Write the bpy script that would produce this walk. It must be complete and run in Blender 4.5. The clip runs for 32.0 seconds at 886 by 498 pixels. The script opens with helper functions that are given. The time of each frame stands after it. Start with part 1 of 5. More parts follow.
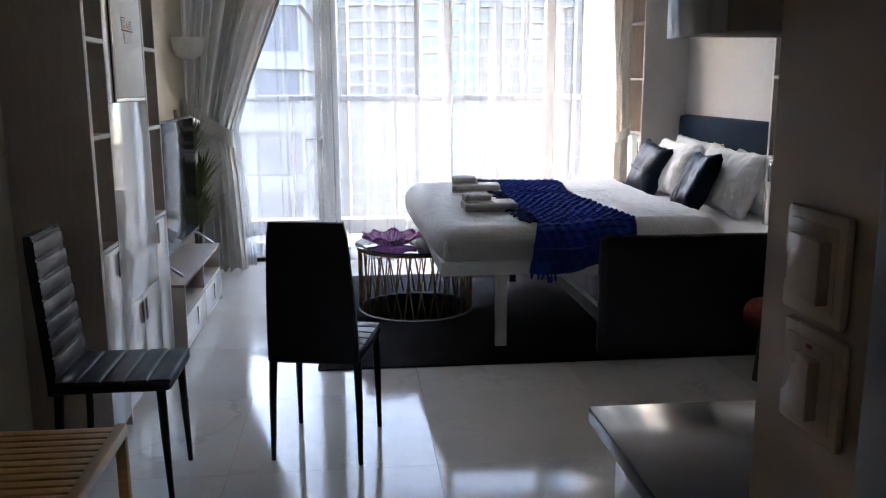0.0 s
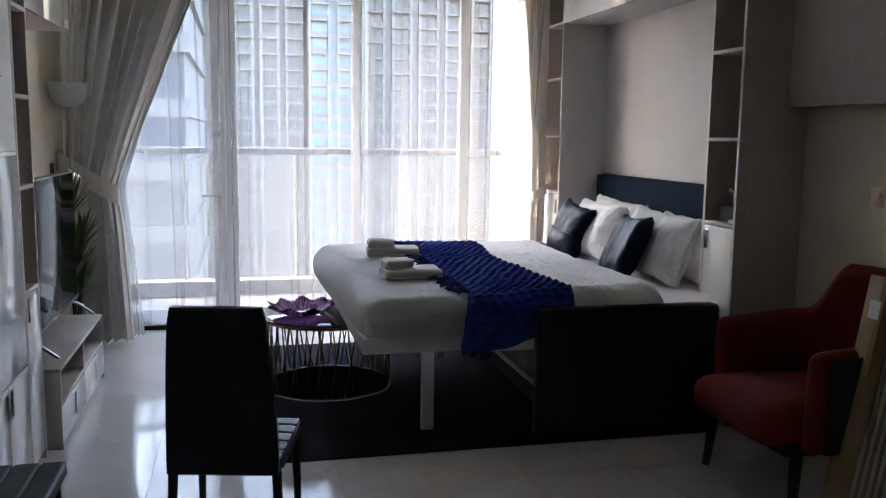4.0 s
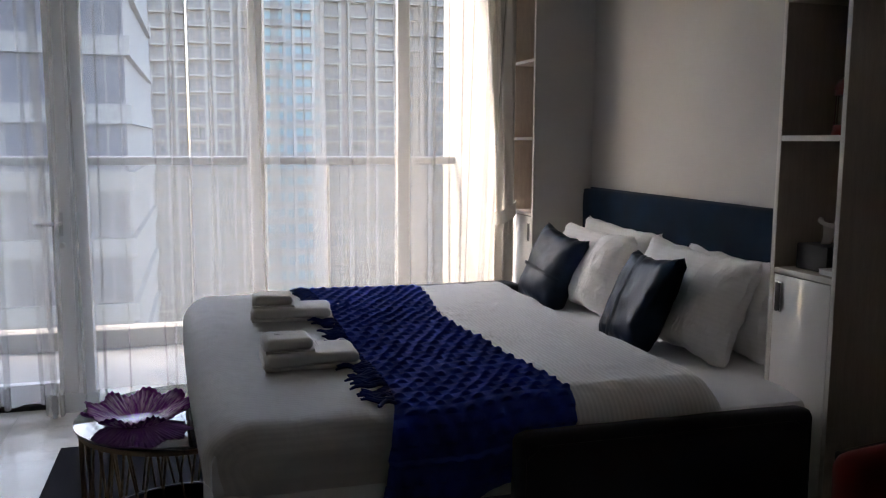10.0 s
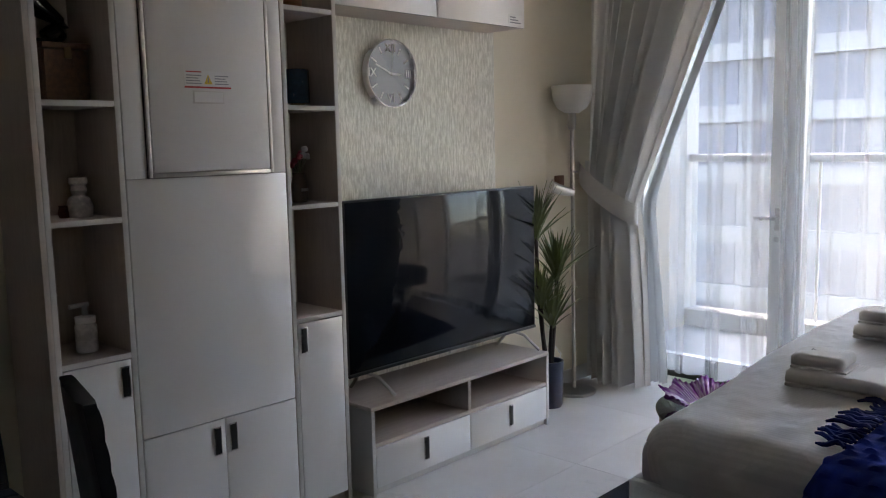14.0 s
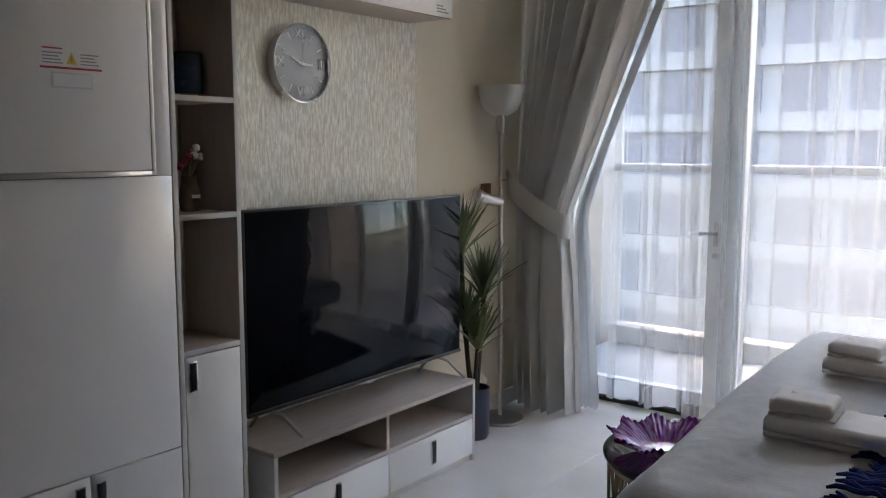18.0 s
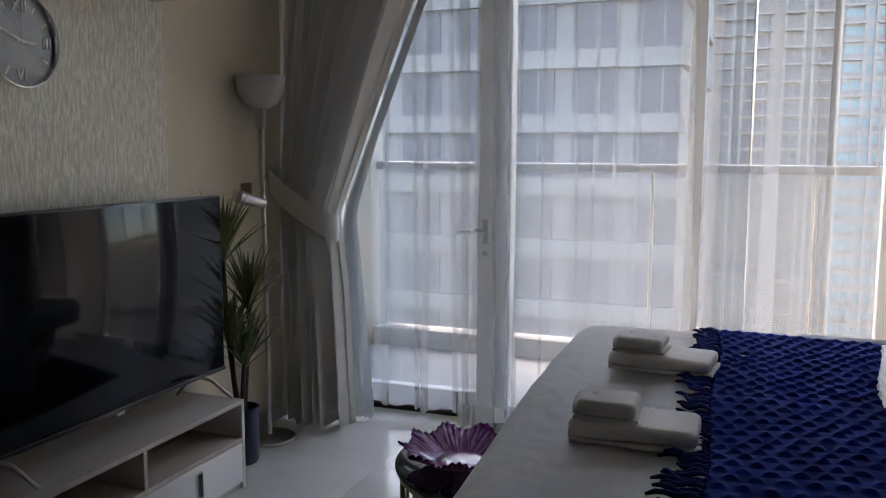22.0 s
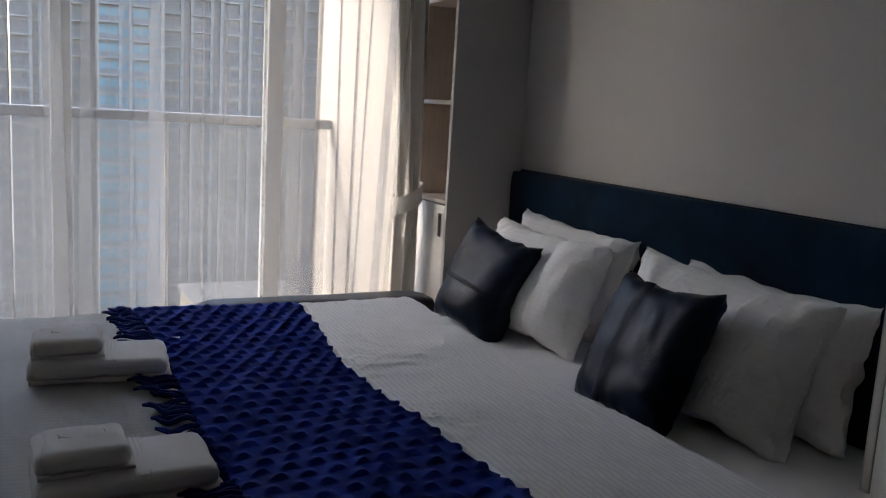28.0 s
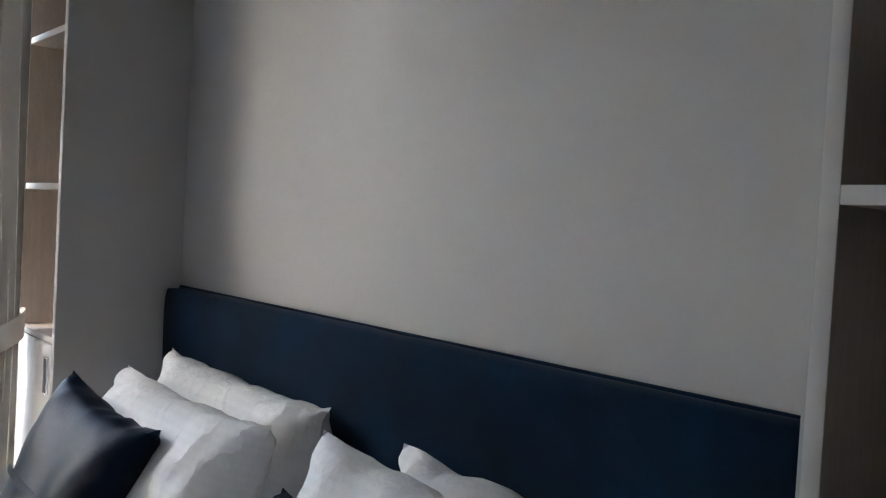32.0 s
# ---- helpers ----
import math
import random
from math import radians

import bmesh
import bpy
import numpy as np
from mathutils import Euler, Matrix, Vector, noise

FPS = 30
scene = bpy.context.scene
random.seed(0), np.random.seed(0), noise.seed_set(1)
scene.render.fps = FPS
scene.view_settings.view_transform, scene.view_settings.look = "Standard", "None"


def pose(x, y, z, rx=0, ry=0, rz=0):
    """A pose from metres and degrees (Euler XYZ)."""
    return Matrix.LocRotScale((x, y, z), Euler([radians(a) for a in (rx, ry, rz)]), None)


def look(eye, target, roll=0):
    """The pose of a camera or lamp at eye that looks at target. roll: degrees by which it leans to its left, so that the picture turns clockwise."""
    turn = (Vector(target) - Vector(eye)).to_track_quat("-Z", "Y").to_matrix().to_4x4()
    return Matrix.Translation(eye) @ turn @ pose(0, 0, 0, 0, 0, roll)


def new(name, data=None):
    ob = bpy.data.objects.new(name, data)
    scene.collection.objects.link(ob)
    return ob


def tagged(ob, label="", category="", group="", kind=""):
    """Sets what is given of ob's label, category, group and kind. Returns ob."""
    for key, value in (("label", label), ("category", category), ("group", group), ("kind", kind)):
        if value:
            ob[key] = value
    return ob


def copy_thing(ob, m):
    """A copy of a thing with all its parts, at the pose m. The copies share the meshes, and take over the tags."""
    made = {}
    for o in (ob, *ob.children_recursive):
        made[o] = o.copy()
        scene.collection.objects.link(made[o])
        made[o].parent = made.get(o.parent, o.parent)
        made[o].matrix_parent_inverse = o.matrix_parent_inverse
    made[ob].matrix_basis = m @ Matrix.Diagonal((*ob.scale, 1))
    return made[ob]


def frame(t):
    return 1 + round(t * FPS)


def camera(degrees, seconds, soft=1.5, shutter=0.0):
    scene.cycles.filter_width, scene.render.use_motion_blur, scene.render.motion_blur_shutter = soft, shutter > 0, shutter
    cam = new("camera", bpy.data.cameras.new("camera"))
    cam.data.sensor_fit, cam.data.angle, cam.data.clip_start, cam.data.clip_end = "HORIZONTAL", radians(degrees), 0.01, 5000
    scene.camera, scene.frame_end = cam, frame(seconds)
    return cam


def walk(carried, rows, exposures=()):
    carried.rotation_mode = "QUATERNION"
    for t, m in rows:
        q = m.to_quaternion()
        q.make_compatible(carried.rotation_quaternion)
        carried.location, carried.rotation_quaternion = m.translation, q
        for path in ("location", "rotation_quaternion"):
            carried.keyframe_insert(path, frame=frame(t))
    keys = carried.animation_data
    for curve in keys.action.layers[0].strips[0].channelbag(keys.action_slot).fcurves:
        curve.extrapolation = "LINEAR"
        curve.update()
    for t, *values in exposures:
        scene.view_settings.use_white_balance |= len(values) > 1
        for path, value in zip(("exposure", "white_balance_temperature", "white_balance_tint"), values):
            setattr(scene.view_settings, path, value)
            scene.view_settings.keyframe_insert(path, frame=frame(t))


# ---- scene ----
cam = camera(55.1, 32.0, soft=1.15)
# seconds, stops
EXPOSURES = [(0, 4.85, 7050, 15), (3, 4.55, 7050, 15), (6, 4.15, 7200, 15), (8, 3.80, 7350, 15), (10.5, 3.72, 7450, 15), (12, 4.00, 7450, 15), (14.5, 4.60, 7400, 15), (17, 4.50, 7400, 15), (18.5, 4.36, 7400, 15), (20, 3.76, 7300, 15), (24.5, 3.60, 7450, 15), (27, 3.22, 7450, 15), (28, 3.05, 7050, 13), (29, 3.18, 6850, 11), (30, 3.22, 6800, 11), (32, 4.12, 6700, 8)]
PATH = [
    (0, (-0.643, -2.242, 1.458), (-0.442, -0.289, 1.075), -0.2),
    (0.5, (-0.599, -2.174, 1.473), (-0.39, -0.22, 1.103), -0.4),
    (1, (-0.55, -2.092, 1.477), (-0.342, -0.136, 1.115), -0.6),
    (1.5, (-0.55, -1.985, 1.467), (-0.33, -0.031, 1.103), -1.2),
    (2, (-0.69, -1.841, 1.484), (-0.304, 0.091, 1.141), -3.1),
    (2.5, (-0.733, -1.819, 1.477), (-0.297, 0.105, 1.15), -0.6),
    (3, (-0.75, -1.824, 1.483), (-0.301, 0.099, 1.169), -0.1),
    (3.5, (-0.756, -1.816, 1.49), (-0.305, 0.111, 1.206), 0.6),
    (5.5, (-0.682, -1.204, 1.472), (-0.191, 0.719, 1.221), 0.8),
    (6, (-0.671, -0.892, 1.464), (-0.105, 1.011, 1.22), 0.9),
    (6.5, (-0.656, -0.688, 1.475), (-0.042, 1.202, 1.248), 1.1),
    (7, (-0.638, -0.64, 1.473), (-0.019, 1.25, 1.256), 1.2),
    (7.5, (-0.636, -0.637, 1.47), (-0.017, 1.253, 1.255), 1.0),
    (8, (-0.614, -0.608, 1.466), (0.013, 1.279, 1.248), 1.0),
    (8.5, (-0.57, -0.584, 1.46), (0.046, 1.304, 1.222), 0.7),
    (9, (-0.465, -0.553, 1.466), (0.118, 1.343, 1.21), 0.4),
    (9.5, (-0.344, -0.325, 1.455), (0.246, 1.569, 1.2), 0.3),
    (10, (-0.194, -0.09, 1.471), (0.356, 1.816, 1.218), 0.3),
    (10.5, (0.067, 0.089, 1.485), (0.267, 2.062, 1.229), 0.8),
    (11, (0.262, 0.311, 1.457), (0.283, 2.293, 1.184), 0.8),
    (11.5, (0.553, 0.635, 1.438), (0.15, 2.578, 1.185), -0.6),
    (12, (0.783, 0.61, 1.464), (-0.183, 2.344, 1.214), -1.1),
    (12.5, (0.963, 0.469, 1.466), (-0.248, 2.042, 1.217), -1.3),
    (13, (0.987, 0.254, 1.46), (-0.28, 1.779, 1.197), -1.4),
    (13.5, (1.004, 0.113, 1.474), (-0.341, 1.57, 1.213), -1.4),
    (14, (1.011, 0.101, 1.484), (-0.359, 1.537, 1.234), -1.2),
    (14.5, (0.984, 0.096, 1.488), (-0.378, 1.54, 1.244), -0.7),
    (16.5, (0.943, 0.103, 1.492), (-0.368, 1.595, 1.257), -0.1),
    (17, (0.895, 0.134, 1.471), (-0.34, 1.688, 1.229), 0.3),
    (17.5, (0.794, 0.24, 1.464), (-0.416, 1.813, 1.216), 0.5),
    (18, (0.654, 0.426, 1.477), (-0.552, 2.003, 1.235), 0.1),
    (18.5, (0.528, 0.516, 1.48), (-0.526, 2.197, 1.229), 0.6),
    (19, (0.441, 0.535, 1.493), (-0.456, 2.306, 1.25), 1.0),
    (19.5, (0.432, 0.539, 1.484), (-0.406, 2.339, 1.245), 0.8),
    (20, (0.429, 0.562, 1.471), (-0.355, 2.386, 1.232), 0.7),
    (20.5, (0.432, 0.583, 1.462), (-0.348, 2.409, 1.225), 0.5),
    (21, (0.435, 0.596, 1.467), (-0.305, 2.439, 1.23), 0.4),
    (21.5, (0.428, 0.607, 1.457), (-0.277, 2.463, 1.218), 0.2),
    (22, (0.431, 0.611, 1.455), (-0.262, 2.471, 1.216), 0.2),
    (22.5, (0.439, 0.614, 1.452), (-0.223, 2.486, 1.212), 0.3),
    (23, (0.434, 0.639, 1.445), (-0.16, 2.533, 1.203), 0.5),
    (23.5, (0.392, 0.662, 1.441), (-0.129, 2.577, 1.196), 0.7),
    (24, (0.32, 0.733, 1.426), (-0.068, 2.669, 1.104), 0.8),
    (24.5, (0.264, 0.877, 1.405), (-0.117, 2.813, 1.075), 0.8),
    (26.5, (-0.089, 1.515, 1.422), (0.212, 3.467, 1.109), 2.2),
    (27, (-0.093, 1.375, 1.434), (0.323, 3.306, 1.117), 2.7),
    (27.5, (-0.066, 1.176, 1.443), (0.539, 3.053, 1.108), 3.1),
    (28, (-0.01, 1.164, 1.445), (0.877, 2.928, 1.125), 3.4),
    (28.5, (0.02, 1.213, 1.443), (1.156, 2.825, 1.114), 2.8),
    (29, (0.004, 1.242, 1.455), (1.248, 2.776, 1.138), 2.5),
    (29.5, (0.0, 1.249, 1.461), (1.278, 2.756, 1.151), 1.5),
    (30, (0.013, 1.281, 1.447), (1.306, 2.775, 1.14), 1.3),
    (30.5, (0.191, 1.4, 1.44), (1.507, 2.886, 1.192), 1.6),
    (31, (0.404, 1.557, 1.452), (1.738, 3.039, 1.303), 3.2),
    (31.5, (0.669, 1.832, 1.424), (1.997, 3.325, 1.341), 3.1),
    (32, (0.895, 1.985, 1.439), (2.22, 3.482, 1.38), 3.2),
]
walk(cam, [(t, look(eye, aim, roll)) for t, eye, aim, roll in PATH], EXPOSURES)

# ---- light ----
world = bpy.data.worlds.new("sky")
scene.world = world
world.use_nodes = True
wn = world.node_tree.nodes
sky = wn.new("ShaderNodeTexSky")
sky.sky_type, sky.sun_disc = "NISHITA", False
sky.sun_elevation, sky.sun_rotation = radians(38), radians(-63)
sky.air_density, sky.dust_density = 1.0, 2.0
world.node_tree.links.new(sky.outputs[0], wn["Background"].inputs[0])
wn["Background"].inputs[1].default_value = 0.15
sun = new("sun", bpy.data.lights.new("sun", "SUN"))
sun.data.energy, sun.data.angle, sun.data.color = 0.65, radians(0.5), (1.0, 0.95, 0.88)
sun.matrix_world = look((-20, 10, 17.5), (0, 0, 0))


# ---- materials ----
def nodes_of(name):
    m = bpy.data.materials.new(name)
    m.use_nodes = True
    return m, m.node_tree.nodes, m.node_tree.links, m.node_tree.nodes["Principled BSDF"]


def mixrgb(n, l, fac, a, b, mode="MIX"):
    x = n.new("ShaderNodeMix")
    x.data_type, x.blend_type = "RGBA", mode
    for sock, v in ((x.inputs[0], fac), (x.inputs[6], a), (x.inputs[7], b)):
        if hasattr(v, "links"):
            l.new(v, sock)
        elif isinstance(v, (tuple, list)):
            sock.default_value = (*v[:3], 1)
        else:
            sock.default_value = v
    return x.outputs[2]


def ramp(n, l, src, a, b, va=0.0, vb=1.0):
    x = n.new("ShaderNodeMapRange")
    l.new(src, x.inputs[0])
    for i, v in enumerate((a, b, va, vb)):
        x.inputs[1 + i].default_value = v
    return x.outputs[0]


def tex(n, l, scale=(1, 1, 1), rot=(0, 0, 0)):
    c, mp = n.new("ShaderNodeTexCoord"), n.new("ShaderNodeMapping")
    l.new(c.outputs["Object"], mp.inputs[0])
    mp.inputs["Scale"].default_value, mp.inputs["Rotation"].default_value = scale, [radians(a) for a in rot]
    return mp.outputs[0]


def noise_of(n, l, vec, scale, detail=4, rough=0.55):
    x = n.new("ShaderNodeTexNoise")
    l.new(vec, x.inputs["Vector"])
    x.inputs["Scale"].default_value, x.inputs["Detail"].default_value, x.inputs["Roughness"].default_value = scale, detail, rough
    return x.outputs[0]


def bump_of(n, l, h, strength, dist, bsdf, prev=None):
    x = n.new("ShaderNodeBump")
    x.inputs["Strength"].default_value, x.inputs["Distance"].default_value = strength, dist
    l.new(h, x.inputs["Height"])
    if prev:
        l.new(prev, x.inputs["Normal"])
    l.new(x.outputs[0], bsdf.inputs["Normal"])
    return x.outputs[0]


def surf(name, c, rough=0.5, metal=0.0, var=0.1, big=2.5, fine=60, bump=0.1, dist=0.001, stretch=(1, 1, 1), spec=0.5, coat=0.0, rvar=0.08, piece=0.0, sheen=0.0):
    """A plain surface with slow and fine variation of colour, gloss and relief."""
    m, n, l, b = nodes_of(name)
    v = tex(n, l, stretch)
    lo, hi = noise_of(n, l, v, big), noise_of(n, l, v, fine, 6)
    dark = [x * (1 - var) for x in c]
    light = [min(1, x * (1 + var * 0.6)) for x in c]
    col = mixrgb(n, l, ramp(n, l, lo, 0.3, 0.7), dark, light)
    col = mixrgb(n, l, ramp(n, l, hi, 0.35, 0.75, 0, var), col, [x * 0.6 for x in c])
    if piece:
        oi = n.new("ShaderNodeObjectInfo")
        hs = n.new("ShaderNodeHueSaturation")
        l.new(ramp(n, l, oi.outputs["Random"], 0, 1, 1 - piece, 1 + piece), hs.inputs["Value"])
        l.new(col, hs.inputs["Color"])
        col = hs.outputs[0]
    l.new(col, b.inputs["Base Color"])
    l.new(ramp(n, l, lo, 0.3, 0.7, max(0.02, rough - rvar), min(1, rough + rvar)), b.inputs["Roughness"])
    b.inputs["Metallic"].default_value, b.inputs["Specular IOR Level"].default_value = metal, spec
    b.inputs["Coat Weight"].default_value, b.inputs["Coat Roughness"].default_value = coat, 0.06
    if sheen:
        b.inputs["Sheen Weight"].default_value = sheen
    if bump:
        bump_of(n, l, hi, bump, dist, b)
    return m


def marble():
    m, n, l, b = nodes_of("polished_marble")
    v = tex(n, l)
    oi = n.new("ShaderNodeObjectInfo")
    add = n.new("ShaderNodeVectorMath")
    add.operation = "MULTIPLY_ADD"
    l.new(oi.outputs["Random"], add.inputs[0])
    add.inputs[1].default_value = (37, 19, 11)
    l.new(v, add.inputs[2])
    v = add.outputs[0]
    w = noise_of(n, l, v, 1.6, 6, 0.62)
    d = n.new("ShaderNodeMath")
    d.operation = "SUBTRACT"
    l.new(w, d.inputs[0])
    d.inputs[1].default_value = 0.5
    a = n.new("ShaderNodeMath")
    a.operation = "ABSOLUTE"
    l.new(d.outputs[0], a.inputs[0])
    vein = ramp(n, l, a.outputs[0], 0.0, 0.028, 1, 0)
    mask = ramp(n, l, noise_of(n, l, v, 1.1, 3), 0.5, 0.68)
    mul = n.new("ShaderNodeMath")
    mul.operation = "MULTIPLY"
    l.new(vein, mul.inputs[0]), l.new(mask, mul.inputs[1])
    base = mixrgb(n, l, ramp(n, l, noise_of(n, l, v, 2.2, 5), 0.3, 0.7), (0.665, 0.63, 0.575), (0.765, 0.735, 0.69))
    col = mixrgb(n, l, ramp(n, l, mul.outputs[0], 0, 1, 0, 0.55), base, (0.42, 0.40, 0.37))
    l.new(col, b.inputs["Base Color"])
    l.new(ramp(n, l, noise_of(n, l, v, 5, 4), 0.3, 0.75, 0.045, 0.10), b.inputs["Roughness"])
    b.inputs["Specular IOR Level"].default_value = 0.13
    bump_of(n, l, noise_of(n, l, v, 3, 2), 0.02, 0.002, b)
    return m


def wallpaper():
    m, n, l, b = nodes_of("silver_wallpaper")
    s = noise_of(n, l, tex(n, l, (1, 1, 0.17)), 88, 6, 0.75)
    s2 = noise_of(n, l, tex(n, l, (1, 1, 0.25)), 22, 4)
    col = mixrgb(n, l, ramp(n, l, s, 0.43, 0.60), (0.54, 0.51, 0.42), (0.86, 0.84, 0.75))
    col = mixrgb(n, l, ramp(n, l, s2, 0.35, 0.7, 0, 0.3), col, (0.66, 0.645, 0.56))
    l.new(col, b.inputs["Base Color"])
    l.new(ramp(n, l, s2, 0.3, 0.7, 0.30, 0.48), b.inputs["Roughness"])
    l.new(ramp(n, l, s, 0.43, 0.6, 0.02, 0.38), b.inputs["Metallic"])
    p = bump_of(n, l, s, 0.7, 0.006, b)
    bump_of(n, l, s2, 0.3, 0.004, b, p)
    return m


def wood(name, a, c, rough=0.45, along=(12, 1, 12), bump=0.15, coat=0.0):
    m, n, l, b = nodes_of(name)
    v = tex(n, l, along)
    g = noise_of(n, l, v, 6, 6, 0.6)
    f = noise_of(n, l, v, 40, 4)
    col = mixrgb(n, l, ramp(n, l, g, 0.3, 0.7), a, c)
    col = mixrgb(n, l, ramp(n, l, f, 0.45, 0.8, 0, 0.35), col, [x * 0.6 for x in a])
    oi = n.new("ShaderNodeObjectInfo")
    hs = n.new("ShaderNodeHueSaturation")
    l.new(ramp(n, l, oi.outputs["Random"], 0, 1, 0.9, 1.1), hs.inputs["Value"])
    l.new(col, hs.inputs["Color"])
    l.new(hs.outputs[0], b.inputs["Base Color"])
    l.new(ramp(n, l, g, 0.3, 0.7, rough - 0.07, rough + 0.07), b.inputs["Roughness"])
    b.inputs["Coat Weight"].default_value = coat
    bump_of(n, l, f, bump, 0.0008, b)
    return m


def linen(name, c, stripe=0.0, through_it=0.0, weave=900, crease=0.25, rough=0.85, along="X", ridge=0.0, deep=0.22):
    """Woven cloth with creases; stripe: satin stripes; through_it: share of light that passes."""
    m, n, l, b = nodes_of(name)
    v = tex(n, l)
    lo, wv = noise_of(n, l, v, 7, 5, 0.6), noise_of(n, l, v, weave, 2)
    col = mixrgb(n, l, ramp(n, l, lo, 0.3, 0.7), [x * 0.93 for x in c], c)
    r = None
    if stripe:
        w = n.new("ShaderNodeTexWave")
        w.bands_direction = along
        l.new(v, w.inputs["Vector"])
        w.inputs["Scale"].default_value = stripe
        col = mixrgb(n, l, ramp(n, l, w.outputs["Fac"], 0.4, 0.6, 0, deep), col, [x * 0.74 for x in c])
        l.new(ramp(n, l, w.outputs["Fac"], 0.4, 0.6, 0.5, 0.85), b.inputs["Roughness"])
    else:
        b.inputs["Roughness"].default_value = rough
    l.new(col, b.inputs["Base Color"])
    b.inputs["Sheen Weight"].default_value = 0.2
    p = bump_of(n, l, wv, 0.15, 0.0006, b)
    p = bump_of(n, l, lo, crease, 0.012, b, p)
    if ridge:
        r1 = noise_of(n, l, tex(n, l, (1.0, 0.45, 1.0), (0, 0, 35)), 13, 3, 0.5)
        sub, ab = n.new("ShaderNodeMath"), n.new("ShaderNodeMath")
        sub.operation, ab.operation = "SUBTRACT", "ABSOLUTE"
        l.new(r1, sub.inputs[0])
        sub.inputs[1].default_value = 0.5
        l.new(sub.outputs[0], ab.inputs[0])
        bump_of(n, l, ramp(n, l, ab.outputs[0], 0.0, 0.09, 1, 0), ridge, 0.012, b, p)
    if through_it:
        t = n.new("ShaderNodeBsdfTranslucent")
        l.new(col, t.inputs[0])
        mx = n.new("ShaderNodeMixShader")
        mx.inputs[0].default_value = through_it
        l.new(b.outputs[0], mx.inputs[1]), l.new(t.outputs[0], mx.inputs[2])
        l.new(mx.outputs[0], n["Material Output"].inputs[0])
    return m


def sheer(name, c, open_part):
    """Voile: part of the light goes straight through, part is scattered."""
    m, n, l, b = nodes_of(name)
    b.inputs["Base Color"].default_value, b.inputs["Roughness"].default_value = (*c, 1), 0.9
    t, o = n.new("ShaderNodeBsdfTranslucent"), n.new("ShaderNodeBsdfTransparent")
    t.inputs[0].default_value = (*c, 1)
    m1, m2 = n.new("ShaderNodeMixShader"), n.new("ShaderNodeMixShader")
    m1.inputs[0].default_value = 0.6
    l.new(b.outputs[0], m1.inputs[1]), l.new(t.outputs[0], m1.inputs[2])
    m2.inputs[0].default_value = open_part
    l.new(m1.outputs[0], m2.inputs[1]), l.new(o.outputs[0], m2.inputs[2])
    l.new(m2.outputs[0], n["Material Output"].inputs[0])
    return m


def glass(name, c=(1, 1, 1), rough=0.0, solid=False):
    m, n, l, b = nodes_of(name)
    if solid:
        b.inputs["Base Color"].default_value = (*c, 1)
        b.inputs["Transmission Weight"].default_value, b.inputs["Roughness"].default_value, b.inputs["IOR"].default_value = 1, rough, 1.45
        return m
    g, o = n.new("ShaderNodeBsdfGlossy"), n.new("ShaderNodeBsdfTransparent")
    g.inputs["Roughness"].default_value, o.inputs[0].default_value = rough, (*c, 1)
    f, mx = n.new("ShaderNodeLayerWeight"), n.new("ShaderNodeMixShader")
    pw = n.new("ShaderNodeMath")
    pw.operation = "POWER"
    l.new(f.outputs["Facing"], pw.inputs[0])
    pw.inputs[1].default_value = 4.0
    l.new(ramp(n, l, pw.outputs[0], 0, 1, 0.03, 0.75), mx.inputs[0]), l.new(o.outputs[0], mx.inputs[1]), l.new(g.outputs[0], mx.inputs[2])
    l.new(mx.outputs[0], n["Material Output"].inputs[0])
    return m


MARBLE, PAPER = marble(), wallpaper()
GROUT = surf("tile_grout", (0.60, 0.58, 0.55), 0.6)
PAINT = surf("cream_wall_paint", (0.72, 0.655, 0.515), 0.75, var=0.05, fine=220, bump=0.12)
WHITE_PAINT = surf("white_wall_paint", (0.84, 0.83, 0.80), 0.8, var=0.04, fine=220, bump=0.12)
CEIL = surf("ceiling_paint", (0.85, 0.84, 0.82), 0.85, var=0.03, fine=200)
GLOSS = surf("white_gloss_board", (0.80, 0.78, 0.75), 0.10, var=0.02, big=1.2, fine=5, bump=0.008, dist=0.004, coat=0.2, rvar=0.02)
SATIN = surf("satin_white_steel", (0.74, 0.72, 0.69), 0.42, var=0.03, big=1.2, fine=40, bump=0.04)
ASH = wood("pale_ash_board", (0.47, 0.40, 0.345), (0.56, 0.485, 0.425), 0.5, (10, 10, 1))
ASH_Y = wood("pale_ash_board_lengthwise", (0.47, 0.40, 0.345), (0.56, 0.485, 0.425), 0.5, (10, 1, 10))
EDGE = surf("pale_edge_band", (0.62, 0.59, 0.55), 0.4, var=0.05)
NICHE = surf("greige_panel", (0.46, 0.445, 0.425), 0.55, var=0.05, fine=120)
CHROME = surf("chrome", (0.75, 0.75, 0.76), 0.15, 1.0, var=0.04, fine=30, bump=0.02)
STEEL = surf("brushed_steel", (0.52, 0.50, 0.47), 0.32, 1.0, var=0.08, fine=200, stretch=(1, 1, 0.1))
DARK_METAL = surf("dark_bronze_metal", (0.05, 0.045, 0.04), 0.4, 0.6, var=0.15)
BLACK_PLASTIC = surf("black_plastic", (0.012, 0.012, 0.014), 0.35, var=0.15)
SCREEN = surf("dark_screen_glass", (0.004, 0.005, 0.008), 0.075, var=0.05, bump=0.0, spec=0.17, rvar=0.01)
LEATHER = surf("black_leather", (0.013, 0.015, 0.025), 0.46, spec=0.28, var=0.2, big=5, fine=180, bump=0.35, dist=0.0012)
